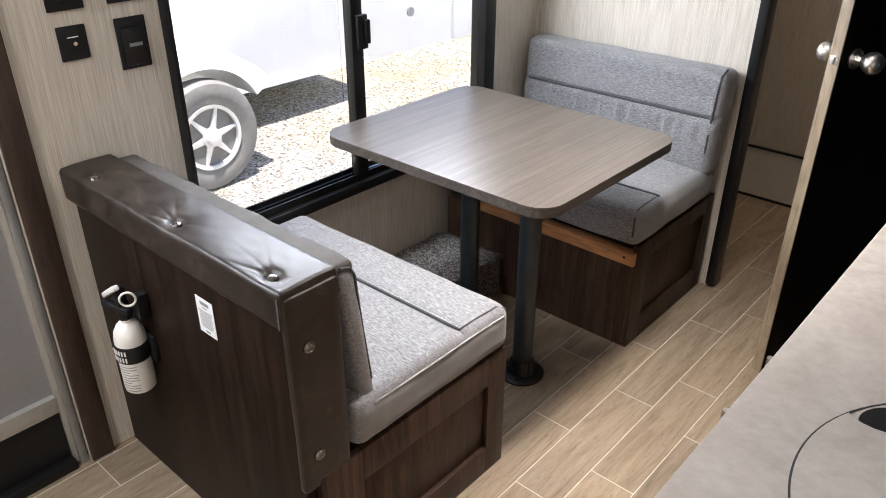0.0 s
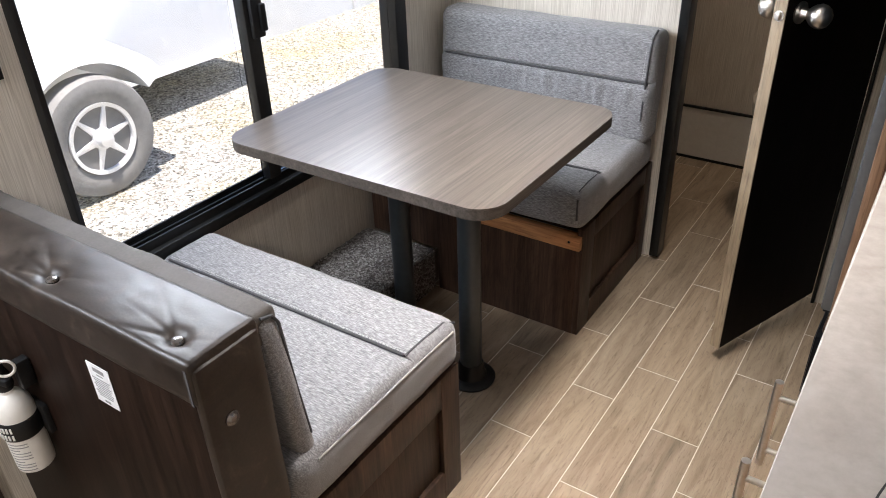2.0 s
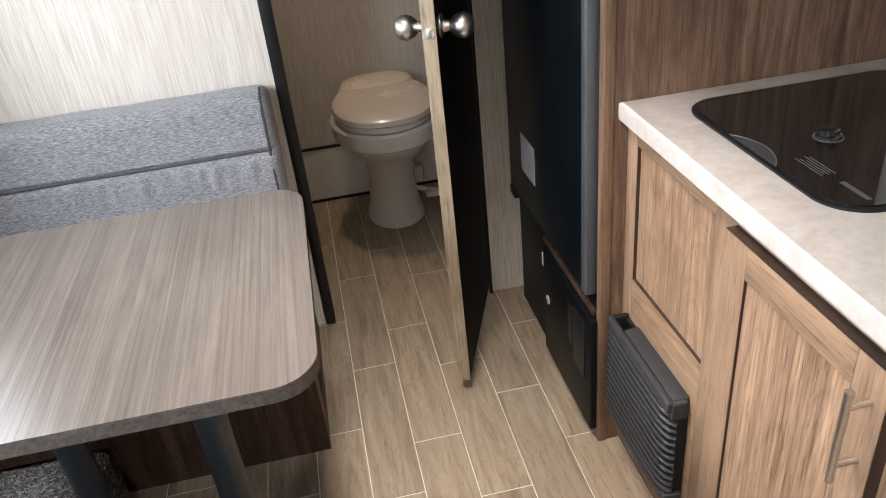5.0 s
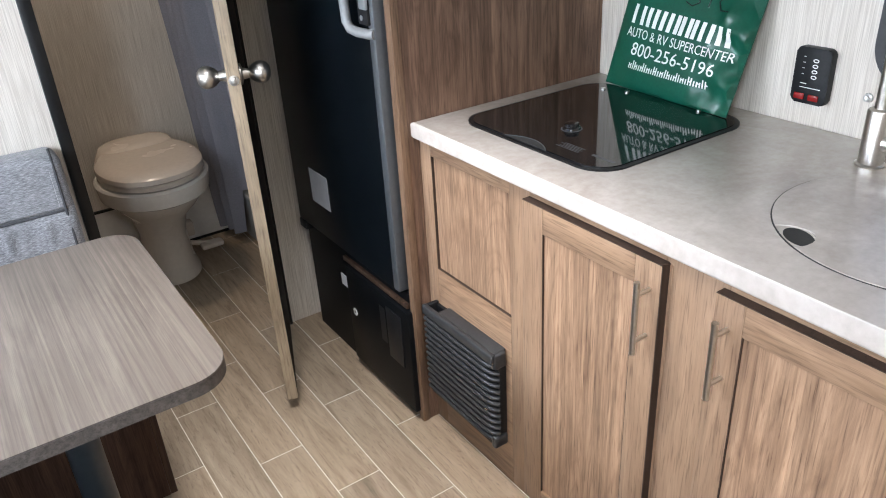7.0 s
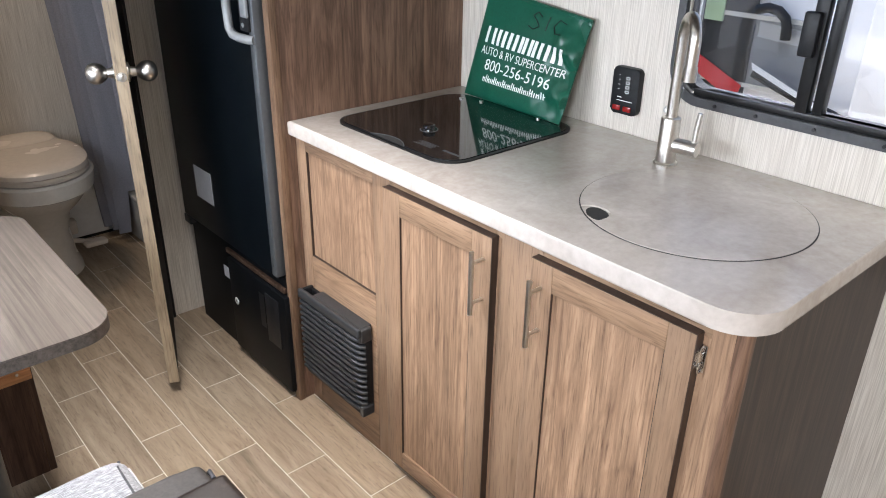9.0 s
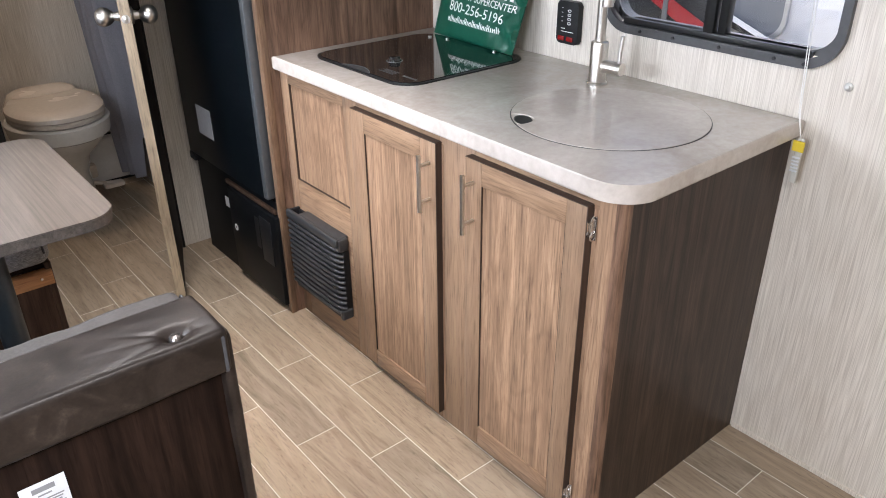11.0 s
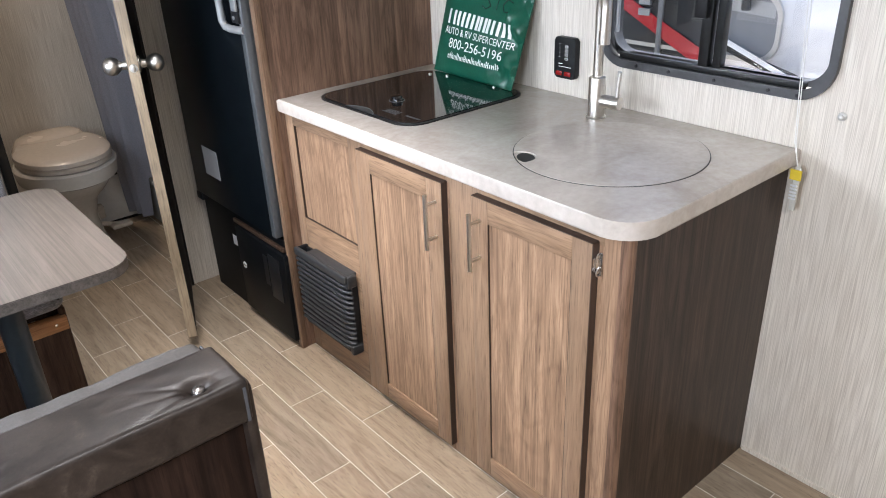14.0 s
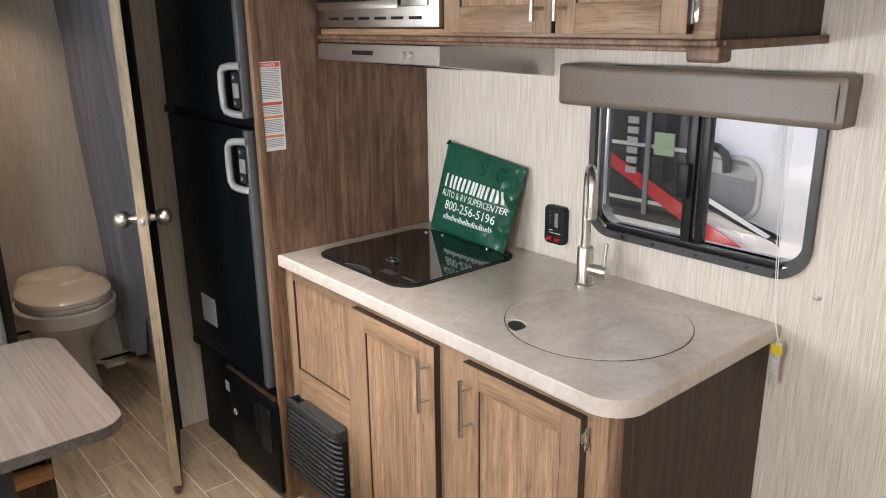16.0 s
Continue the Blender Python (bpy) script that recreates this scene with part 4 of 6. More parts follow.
FACE_S = plane_m((0, 0, 0), (1, 0, 0), (0, 0, 1))     # faces -y
rows = [(0.5, 0.86, 0.5, 0.10, 1), (0.5, 0.74, 0.3, 0.03, 1), (0.5, 0.08, 0.25, 0.06, 1)]
rows += [(0.5, 0.64 - 0.055 * i, 0.78 - 0.08 * (i % 3), 0.026, 1) for i in range(9)]
lined_sticker("notice_sticker", Matrix.Translation((-1.226, 0.6662, 0.643)) @ FACE_S, 0.060, 0.086, "small pale blue printed notice on the bench back", rows, [M_PAPER, M_INK])


def wall_plate(name, y0, y1, z0, z1, label, kind):
    y0, y1, z0, z1 = (0.04 + (y - 0.04) * 1.015 for y in (y0, y1)), None, (1.49 + (z - 1.49) * 1.015 for z in (z0, z1)), None
    (y0, y1), (z0, z1) = y0, z0
    p = thing(name, (WX0, (y0 + y1) / 2, z0), label, "wall plate")
    box("plate", (WX0, y0, z0), (WX0 + 0.006, y1, z1), M_BLACK, p, 0.0025)
    yc, zc = (y0 + y1) / 2, (z0 + z1) / 2
    if kind == "coax":
        cyl("connector", (WX0 + 0.006, yc, zc), (WX0 + 0.014, yc, zc), 0.0045, M_CHROME, p, None, 12)
        boxes("plate_print", [((WX0 + 0.006, yc - 0.012, zc + 0.012), (WX0 + 0.0066, yc + 0.012, zc + 0.014))], M_PRINT, p)
    elif kind == "box":
        box("raised_body", (WX0 + 0.006, y0 + 0.010, z0 + 0.010), (WX0 + 0.016, y1 - 0.010, z1 - 0.022), M_BLACKMETAL, p, 0.003)
        boxes("label_bar", [((WX0 + 0.016, yc - 0.016, zc - 0.006), (WX0 + 0.0168, yc + 0.016, zc + 0.002))], M_INK, p)
    else:
        boxes("sockets", [((WX0 + 0.006, yc - 0.018, zc - 0.03), (WX0 + 0.009, yc + 0.018, zc + 0.03))], M_BLACKMETAL, p, 0.001)


wall_plate("coax_plate", 0.706, 0.770, 1.060, 1.134, "black television coax plate on the wall", "coax")
wall_plate("outlet_box", 0.836, 0.910, 1.016, 1.133, "black low-voltage outlet box on the wall", "box")
wall_plate("outlet_plate", 0.697, 0.778, 1.166, 1.270, "black power outlet plate on the wall", "out")
wall_plate("switch_plate", 0.830, 0.918, 1.166, 1.270, "black switch plate on the wall", "out")

# ---- kitchen run ----
FX = -0.215     # face of the cabinet


def bar_handle(y, z0, z1, parent, x=None):
    x = FX - 0.020 if x is None else x
    bm = bmesh.new()
    add_cyl(bm, (x - 0.033, y, z0), (x - 0.033, y, z1), 0.0055, None, 16)
    for z in (z0 + 0.026, z1 - 0.026):
        add_cyl(bm, (x, y, z), (x - 0.033, y, z), 0.0042, None, 12)
    return finish("handle", bm, M_NICKEL, parent, True)


def shaker_door(name, y0, y1, z0, z1, iy0, iy1, iz0, iz1, parent, x=FX):
    d = new(name)
    d.empty_display_size = 0.02
    d.location = (x - 0.010, y1, z0)
    tagged(d)
    adopt_empty(d, parent)
    boxes("stile", [((x - 0.020, y0, z0), (x, iy0, z1)), ((x - 0.020, iy1, z0), (x, y1, z1))], M_STILE, d, 0.0018)
    boxes("rail", [((x - 0.020, iy0, z0), (x, iy1, iz0)), ((x - 0.020, iy0, iz1), (x, iy1, z1))], M_CABH, d, 0.0018)
    box("field", (x - 0.0150, iy0, iz0), (x - 0.001, iy1, iz1), M_CAB, d)
    # thin dark strips paint the shade along the edges and beside the field
    boxes("edge_strip", [((x - 0.0195, y0 - 0.0016, z0), (x + 0.001, y0, z1)), ((x - 0.0195, y0, z1), (x + 0.001, y1, z1 + 0.0016)),
                         ((x - 0.0192, iy1 - 0.0014, iz0), (x - 0.008, iy1, iz1)), ((x - 0.0192, iy0, iz0), (x - 0.008, iy0 + 0.0008, iz1))], M_EDGESHADE, d)
    return d


def adopt_empty(ob, parent):
    ob.parent = parent
    ob.matrix_parent_inverse = Matrix.Translation(-Vector(parent.location))


def kitchen_cabinet():
    c = thing("kitchen_cabinet", (0.09, 1.14, 0), "walnut base cabinet with two doors and brushed nickel handles", "cabinet")
    t = 0.018
    # face frame: stiles and rails round the openings
    boxes("face_stile", [((FX, 1.752, 0), (FX + t, 1.798, 0.860)), ((FX, 1.385, 0), (FX + t, 1.452, 0.860)), ((FX, 0.905, 0), (FX + t, 1.030, 0.860))], M_STILE, c, 0.0015)
    boxes("face_rail", [((FX, 1.452, 0.822), (FX + t, 1.752, 0.860)), ((FX, 1.452, 0), (FX + t, 1.752, 0.512)), ((FX, 1.030, 0.830), (FX + t, 1.385, 0.860)),
                        ((FX, 0.545, 0.830), (FX + t, 0.905, 0.860)), ((FX, 1.030, 0), (FX + t, 1.385, 0.045)), ((FX, 0.545, 0), (FX + t, 0.905, 0.045))], M_CABH, c, 0.0015)
    box("sunk_field", (FX + 0.008, 1.452, 0.512), (FX + 0.015, 1.752, 0.822), M_CAB, c)
    # dark lines paint the shade at the left and foot of the field
    boxes("field_edge_strip", [((FX + 0.001, 1.7505, 0.512), (FX + 0.008, 1.752, 0.822)), ((FX + 0.001, 1.452, 0.512), (FX + 0.008, 1.752, 0.5128))], M_EDGESHADE, c)
    box("corner_stile", (FX, 0.506, 0.0), (FX + 0.022, 0.545, 0.860), M_CAB, c)
    prism("corner_post", round_rect(FX, 0.485, FX + 0.022, 0.506, 0, 8, (0.018, 0, 0, 0)), 0.0, 0.860, M_PANEL, c)
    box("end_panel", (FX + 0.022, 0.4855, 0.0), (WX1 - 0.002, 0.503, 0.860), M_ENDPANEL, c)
    boxes("reveal_strip", [((FX + 0.001, 0.545, 0.036), (FX + 0.006, 0.5595, 0.836)), ((FX - 0.001, 1.016, 0.036), (FX + 0.0005, 1.023, 0.836))], M_CAB, c)
    box("inner_back", (FX + 0.03, 0.503, 0.0), (FX + 0.036, 1.79, 0.855), M_DARKWOOD, c)
    d1 = shaker_door("door", 1.024, 1.386, 0.034, 0.838, 1.082, 1.324, 0.088, 0.782, c)
    bar_handle(1.046, 0.664, 0.810, d1)
    d2 = shaker_door("door", 0.560, 0.916, 0.034, 0.838, 0.612, 0.862, 0.092, 0.782, c)
    bar_handle(0.888, 0.664, 0.810, d2)
    for z in (0.79, 0.085):
        bm = bmesh.new()
        add_box(bm, (FX - 0.003, 0.547, z - 0.026), (FX, 0.558, z + 0.026), 0.001)
        add_cyl(bm, (FX - 0.005, 0.5575, z - 0.014), (FX - 0.005, 0.5575, z + 0.014), 0.0036, None, 10)
        for dz in (-0.018, 0.018):
            loop = [(FX - 0.004 - 0.0085 * math.sin(a), 0.5535, z + dz + 0.0085 * math.cos(a)) for a in np.linspace(0, math.pi, 9)]
            add_tube(bm, loop, 0.0020, 6)
            add_cyl(bm, (FX - 0.005, 0.5575, z + dz - 0.003), (FX - 0.005, 0.5575, z + dz + 0.003), 0.0042, None, 10)
        add_box(bm, (FX - 0.018, 0.5580, z - 0.016), (FX - 0.004, 0.5598, z + 0.016))
        finish("hinge", bm, M_CHROME, c, True)
    return c


kitchen_cabinet()


def countertop():
    k = thing("countertop", (0.08, 1.13, 0.862), "mottled beige laminate countertop with a round sink cover", "countertop")
    out = round_rect(-0.236, 0.465, WX1 - 0.001, 1.799, 0, 12, (0.085, 0.0, 0.0, 0.0))
    prism("slab", out, 0.861, 0.900, M_STONE, k, None, 0.006)
    cx, cy, r = 0.078, 0.772, 0.225
    n = 96

    def outline(rad):
        pts = []
        for i in range(n):
            a = 2 * math.pi * i / n
            pts.append((cx + rad * math.cos(a), cy + rad * math.sin(a)))
        return pts
    ring_prism("sink_joint", outline(r + 0.0024), outline(r - 0.0002), 0.8985, 0.9009, M_DARKPART, k)
    # the lid has a finger notch in its rim
    a0 = math.atan2(0.885 - cy, -0.088 - cx)
    pts = []
    for i in range(n):
        a = a0 + radians(9.6) + (2 * math.pi - radians(19.2)) * i / (n - 1)
        pts.append((cx + r * math.cos(a), cy + r * math.sin(a)))
    nx, ny = cx + (r + 0.004) * math.cos(a0), cy + (r + 0.004) * math.sin(a0)
    for i in range(1, 12):
        b = a0 - math.pi / 2 - math.pi * i / 12
        tx, ty = 0.054 * math.cos(b - a0), 0.041 * math.sin(b - a0)
        pts.append((nx + tx * math.cos(a0) - ty * math.sin(a0), ny + tx * math.sin(a0) + ty * math.cos(a0)))
    prism("sink_lid", pts, 0.8985, 0.9022, M_STONE, k)
    ell = []
    for i in range(24):
        b = 2 * math.pi * i / 24
        tx, ty = -0.028 + 0.025 * math.cos(b), 0.039 * math.sin(b)
        ell.append((nx + tx * math.cos(a0) - ty * math.sin(a0), ny + tx * math.sin(a0) + ty * math.cos(a0)))
    prism("notch_wall", ell, 0.8990, 0.9006, M_STONE, k)
    mx, my = sum(p[0] for p in ell) / 24, sum(p[1] for p in ell) / 24
    prism("finger_hole", [(mx + (px - mx) * 0.82 - 0.003, my + (py - my) * 0.86 - 0.004) for px, py in ell], 0.8992, 0.9010, M_BLACK, k)
    return k


countertop()


def cooktop():
    c = thing("cooktop", (0.085, 1.493, 0.900), "black glass cooktop cover set into the counter", "cooktop")
    o = round_rect(-0.145, 1.258, 0.318, 1.735, 0.07, 10)
    i = round_rect(-0.135, 1.268, 0.308, 1.725, 0.062, 10)
    ring_prism("rim", o, i, 0.899, 0.904, M_BLACKMETAL, c)
    prism("glass_lid", i, 0.899, 0.9062, M_BLACKGLASS, c, None, 0.0012)
    lathe("burner_knob", [(0.024, 0.9062), (0.024, 0.9068), (0.010, 0.9068)], Matrix.Translation((-0.005, 1.49, 0)), M_FAINT, c, 28)
    lathe("burner_boss", [(0.021, 0.9066), (0.020, 0.911), (0.0165, 0.913), (0.0155, 0.920), (0.012, 0.9215)], Matrix.Translation((-0.005, 1.49, 0)), M_BLACKGLASS, c, 28)
    arc = [(-0.139 + 0.026 * math.sin(math.pi * q / 14) ** 0.8, 1.425 + 0.135 * q / 14) for q in range(15)]
    prism("lift_notch", arc, 0.9060, 0.9066, M_DARKPART, c)
    tube("notch_edge", [(px, py, 0.9066) for px, py in arc], 0.0012, M_STRIP, c, 6)
    boxes("print_bars", [((-0.098 + 0.0055 * q, 1.372 + 0.004 * (q % 2), 0.9061), (-0.0955 + 0.0055 * q, 1.44 - 0.006 * (q % 3), 0.9064)) for q in range(5)] +
          [((-0.088, 1.285, 0.9061), (-0.079, 1.345, 0.9064))], M_FAINT, c)
    for x, y in ((0.285, 1.60), (0.285, 1.38), (0.262, 1.66)):
        cyl("lid_pin", (x, y, 0.906), (x, y, 0.910), 0.006, M_STEEL, c, None, 14)


cooktop()


def faucet():
    f = thing("faucet", (0.272, 0.985, 0.900), "brushed nickel gooseneck faucet with side lever", "faucet")
    x, y = 0.268, 0.970
    lathe("body", [(0.027, 0.900), (0.027, 0.904), (0.0225, 0.906), (0.0225, 1.005), (0.021, 1.008), (0.0135, 1.010)], Matrix.Translation((x, y, 0)), M_NICKEL, f, 28)
    d = Vector((-0.70, -0.71, 0)).normalized()
    rad = 0.048
    pts = [(x, y, 1.005), (x, y, 1.10), (x, y, 1.185)]
    for k in range(1, 13):
        a = math.pi * k / 12
        pts.append((x + d.x * rad * (1 - math.cos(a)), y + d.y * rad * (1 - math.cos(a)), 1.185 + rad * math.sin(a)))
    ex, ey = pts[-1][0], pts[-1][1]
    pts.append((ex, ey, 1.14))
    tube("spout", pts, 0.0125, M_NICKEL, f, 18)
    cyl("aerator", (ex, ey, 1.142), (ex, ey, 1.112), 0.0140, M_NICKEL, f)
    cyl("lever_hub", (x, y - 0.018, 0.948), (x + 0.006, y - 0.072, 0.948), 0.0165, M_NICKEL, f)
    tube("lever", [(x + 0.005, y - 0.062, 0.955), (x + 0.005, y - 0.063, 0.99), (x + 0.006, y - 0.066, 1.030)], 0.0058, M_NICKEL, f, 10)


faucet()


def monitor_panel():
    p = thing("tank_monitor_panel", (WX1, 1.184, 0.951), "small black tank monitor panel with two red switches", "monitor panel")
    prism("housing", round_rect(-1.214, 0.951, -1.136, 1.068, 0.010, 5), 0.0, 0.020, M_BLACK, p, OUT_E, 0.004)
    w = OUT_E @ Matrix.Translation((-1.174, 0, 0.0202))
    boxes("switch", [((WX1 - 0.024, 1.182, 0.959), (WX1 - 0.019, 1.205, 0.972)), ((WX1 - 0.024, 1.150, 0.959), (WX1 - 0.019, 1.173, 0.972))], M_REDSW, p, 0.002)
    for k in range(4):
        text_mesh("digit", "0", 0.018, w @ Matrix.Translation((0.012, 0.004 + 1.004 + 0.0115 * k, 0)) @ Matrix.Rotation(radians(90), 4, 'Z'), M_PRINT, p, 0.0003)
    bm = bmesh.new()
    for k in range(4):
        add_box(bm, (-0.022, 1.012 + 0.012 * k, 0), (-0.017, 1.013 + 0.012 * k, 0.0004), 0, 2, w)
    add_box(bm, (-0.022, 0.984, 0), (0.024, 0.9855, 0.0004), 0, 2, w)
    add_box(bm, (-0.022, 0.992, 0), (-0.008, 0.994, 0.0004), 0, 2, w)
    finish("panel_print", bm, M_PRINT, p)


monitor_panel()


def wall_snap(name, y, z):
    s = thing(name, (WX1, y, z), "small clear plastic snap stud on the wall", "snap stud", "wall snaps")
    m = plane_m((WX1, y, z), (0, -1, 0), (0, 0, 1))
    lathe("stud", [(0.010, 0.0), (0.009, 0.004), (0.005, 0.006), (0.006, 0.011), (0.003, 0.013)], m, M_ALU, s, 16)


wall_snap("snap_stud", 0.390, 0.991)
wall_snap("snap_stud", 1.058, 0.985)


def furnace_grille():
    g = thing("furnace_grille", (FX, 1.62, 0.13), "black louvred furnace grille standing proud of the cabinet", "vent grille")
    y0, y1, z0, z1 = 1.470, 1.768, 0.134, 0.418
    x0, x1 = FX, FX - 0.048
    # back tray, foot and the two cheeks; the hinge side is left open at the top
    box("back_tray", (x0 - 0.008, y0 + 0.012, z0 + 0.012), (x0, y1 - 0.012, z1 - 0.012), M_BLACK, g)
    box("foot", (x1 + 0.006, y0 + 0.012, z0), (x0, y1 - 0.012, z0 + 0.012), M_BLACK, g, 0.003)
    box("cheek", (x1 + 0.010, y1 - 0.012, z0), (x0, y1, z1 - 0.004), M_BLACK, g, 0.004)
    box("cheek", (x1 + 0.020, y0 + 0.002, z0 + 0.006), (x0, y0 + 0.012, z1 - 0.050), M_BLACK, g, 0.004)
    box("top_cover", (x1 - 0.003, y0 - 0.004, z1 - 0.028), (x1 + 0.012, y1 - 0.002, z1), M_LOUVRE, g, 0.005, 3)
    box("top_shelf", (x1 + 0.012, y0 + 0.004, z1 - 0.012), (x0, y1 - 0.060, z1 - 0.002), M_LOUVRE, g, 0.003)
    box("corner_lug", (x1 + 0.006, y0 - 0.006, z1 - 0.046), (x0 - 0.006, y0 + 0.012, z1 - 0.004), M_LOUVRE, g, 0.005, 3)
    box("corner_lug", (x1 + 0.002, y0 - 0.006, z0 - 0.004), (x0 - 0.004, y0 + 0.012, z0 + 0.030), M_LOUVRE, g, 0.006, 3)
    # slats that round the open side and run back towards the cabinet
    k = 13
    for i in range(k):
        z = z0 + 0.022 + (z1 - z0 - 0.062) * i / (k - 1)
        path = [(x1 + 0.004, y1 - 0.008, z), (x1 + 0.002, (y0 + y1) / 2, z), (x1 + 0.003, y0 + 0.036, z), (x1 + 0.006, y0 + 0.018, z - 0.001),
                (x1 + 0.013, y0 + 0.007, z - 0.004), (x1 + 0.024, y0 + 0.002, z - 0.006)]
        bm = bmesh.new()
        add_tube(bm, path, 0.0062, 10)
        finish("slat", bm, M_LOUVRE, g, True)
        if i < k - 1:
            box("gap_web", (x1 + 0.0085, y0 + 0.016, z + 0.003), (x1 + 0.0105, y1 - 0.012, z + 0.015), M_BLACK, g)
    cyl("screw", (x1 + 0.012, y0 + 0.022, 0.246), (x1 - 0.004, y0 + 0.022, 0.246), 0.004, M_CHROME, g, None, 10)


furnace_grille()

PX = -0.268     # front edge of the fridge surround


def fridge_surround():
    s = thing("fridge_side_panel", (0.06, 1.81, 0), "tall walnut side panel between fridge and counter", "side panel")
    box("board", (PX + 0.022, 1.800, 0.0), (WX1 - 0.001, 1.816, HC - 0.002), M_PANEL, s)
    box("front_edge", (PX, 1.796, 0.0), (PX + 0.022, 1.822, HC - 0.002), M_EDGEWOOD, s, 0.002)


fridge_surround()
rows = [(0.5, 0.965, 0.92, 0.05, 1), (0.5, 0.535, 0.92, 0.035, 1), (0.5, 0.385, 0.92, 0.03, 2), (0.5, 0.165, 0.92, 0.03, 2)]
rows += [(0.5, 0.92 - 0.019 * i, 0.84 - 0.1 * (i % 4 == 3), 0.008, 3) for i in range(18)]
rows += [(0.5, 0.50 - 0.019 * i, 0.84 - 0.12 * (i % 3 == 2), 0.008, 3) for i in range(5)]
rows += [(0.5, 0.35 - 0.019 * i, 0.84 - 0.12 * (i % 3 == 2), 0.008, 3) for i in range(8)] + [(0.5, 0.13 - 0.02 * i, 0.8, 0.008, 3) for i in range(5)]
stick = lined_sticker("warning_sticker", Matrix.Translation((-0.218, 1.7992, 1.364)) @ FACE_S, 0.080, 0.266, "tall paper safety sticker with red and orange headings", rows, [M_PAPER, M_REDPRINT, M_ORANGE, M_INK])
text_mesh("heading", "DANGER", 0.011, Matrix.Translation((-0.218, 1.7978, 1.4835)) @ FACE_S, M_PRINT, stick, 0.0002)


def fridge():
    f = thing("refrigerator", (0.05, 2.15, 0.0), "tall black two-door refrigerator with grey handles", "refrigerator")
    x = -0.262
    y0, y1 = 1.828, 2.480
    box("body", (x + 0.012, y0, 0.40), (WX1 - 0.002, y1, 1.93), M_FRIDGEBASE, f)
    box("lower_door", (x - 0.024, y0 + 0.006, 0.425), (x + 0.010, y1 - 0.012, 1.298), M_FRIDGE, f, 0.004)
    box("upper_door", (x - 0.024, y0 + 0.006, 1.328), (x + 0.010, y1 - 0.012, 1.925), M_FRIDGE, f, 0.004)
    boxes("door_edge_strip", [((x - 0.029, y0 + 0.004, 0.430), (x + 0.008, y0 + 0.034, 1.296)), ((x - 0.029, y0 + 0.004, 1.330), (x + 0.008, y0 + 0.034, 1.92))], M_STRIP, f, 0.006)
    for za, zb in ((1.105, 1.265), (1.338, 1.490)):
        loop = [(x - 0.027, 1.836, za + 0.004), (x - 0.034, 1.852, za + 0.004), (x - 0.044, 1.884, za + 0.006), (x - 0.049, 1.908, za + 0.011), (x - 0.051, 1.921, za + 0.026),
                (x - 0.052, 1.923, (za + zb) / 2), (x - 0.051, 1.921, zb - 0.026), (x - 0.049, 1.908, zb - 0.011), (x - 0.044, 1.884, zb - 0.006), (x - 0.034, 1.852, zb - 0.004), (x - 0.027, 1.836, zb - 0.004)]
        tube("handle", loop, 0.0115, M_HANDLE, f, 14)
        box("handle_plate", (x - 0.036, 1.846, za + 0.022), (x - 0.0245, 1.892, zb - 0.022), M_BLACK, f, 0.004)
        box("latch_block", (x - 0.042, 1.842, (za + zb) / 2 - 0.022), (x - 0.034, 1.874, (za + zb) / 2 + 0.022), M_SILVER, f, 0.003)
        for zs in (za + 0.038, zb - 0.038):
            cyl("screw", (x - 0.034, 1.872, zs), (x - 0.038, 1.872, zs), 0.006, M_SILVER, f, None, 12)
    box("wood_ledge", (x - 0.012, y0 + 0.002, 0.372), (x + 0.012, 2.20, 0.388), M_BENCH, f, 0.002)
    boxes("base_panel", [((x - 0.022, y0 - 0.016, 0.030), (x + 0.010, 2.175, 0.368))], M_FRIDGEBASE, f, 0.005)
    boxes("base_recess", [((x + 0.004, 2.175, 0.0), (x + 0.012, y1, 0.42)), ((x + 0.006, y0, 0.0), (x + 0.012, 2.175, 0.03)), ((x - 0.004, y0, 0.390), (x + 0.012, y1, 0.420))], M_FRIDGEBASE, f)
    boxes("base_slot", [((x - 0.0228, 1.94, 0.205), (x - 0.0205, 1.972, 0.325))], M_BLACKMETAL, f)
    boxes("base_relief", [((x - 0.0255, 1.85, 0.17), (x - 0.021, 1.93, 0.34))], M_BLACK, f, 0.002)
    m = plane_m((x - 0.022, 2.135, 0.219), (0, -1, 0), (0, 0, 1))
    lathe("round_badge", [(0.013, 0), (0.013, 0.0012), (0.005, 0.0014)], m, M_PRINT, f, 24)
    lathe("badge_centre", [(0.005, 0.001), (0.005, 0.002)], m, M_INK, f, 16)
    boxes("small_label", [((x + 0.002, 2.225, 0.255), (x + 0.0045, 2.262, 0.295))], M_PAPER, f)
    boxes("rating_label", [((x - 0.0252, 2.215, 0.532), (x - 0.0236, 2.335, 0.640))], M_LABELSHADE, f)
    boxes("door_hinge_cap", [((x - 0.027, y1 - 0.06, 0.395), (x - 0.002, y1 - 0.010, 0.425)), ((x - 0.030, y1 - 0.05, 1.300), (x - 0.002, y1 + 0.002, 1.326))], M_BLACK, f, 0.004)
    return f


fridge()


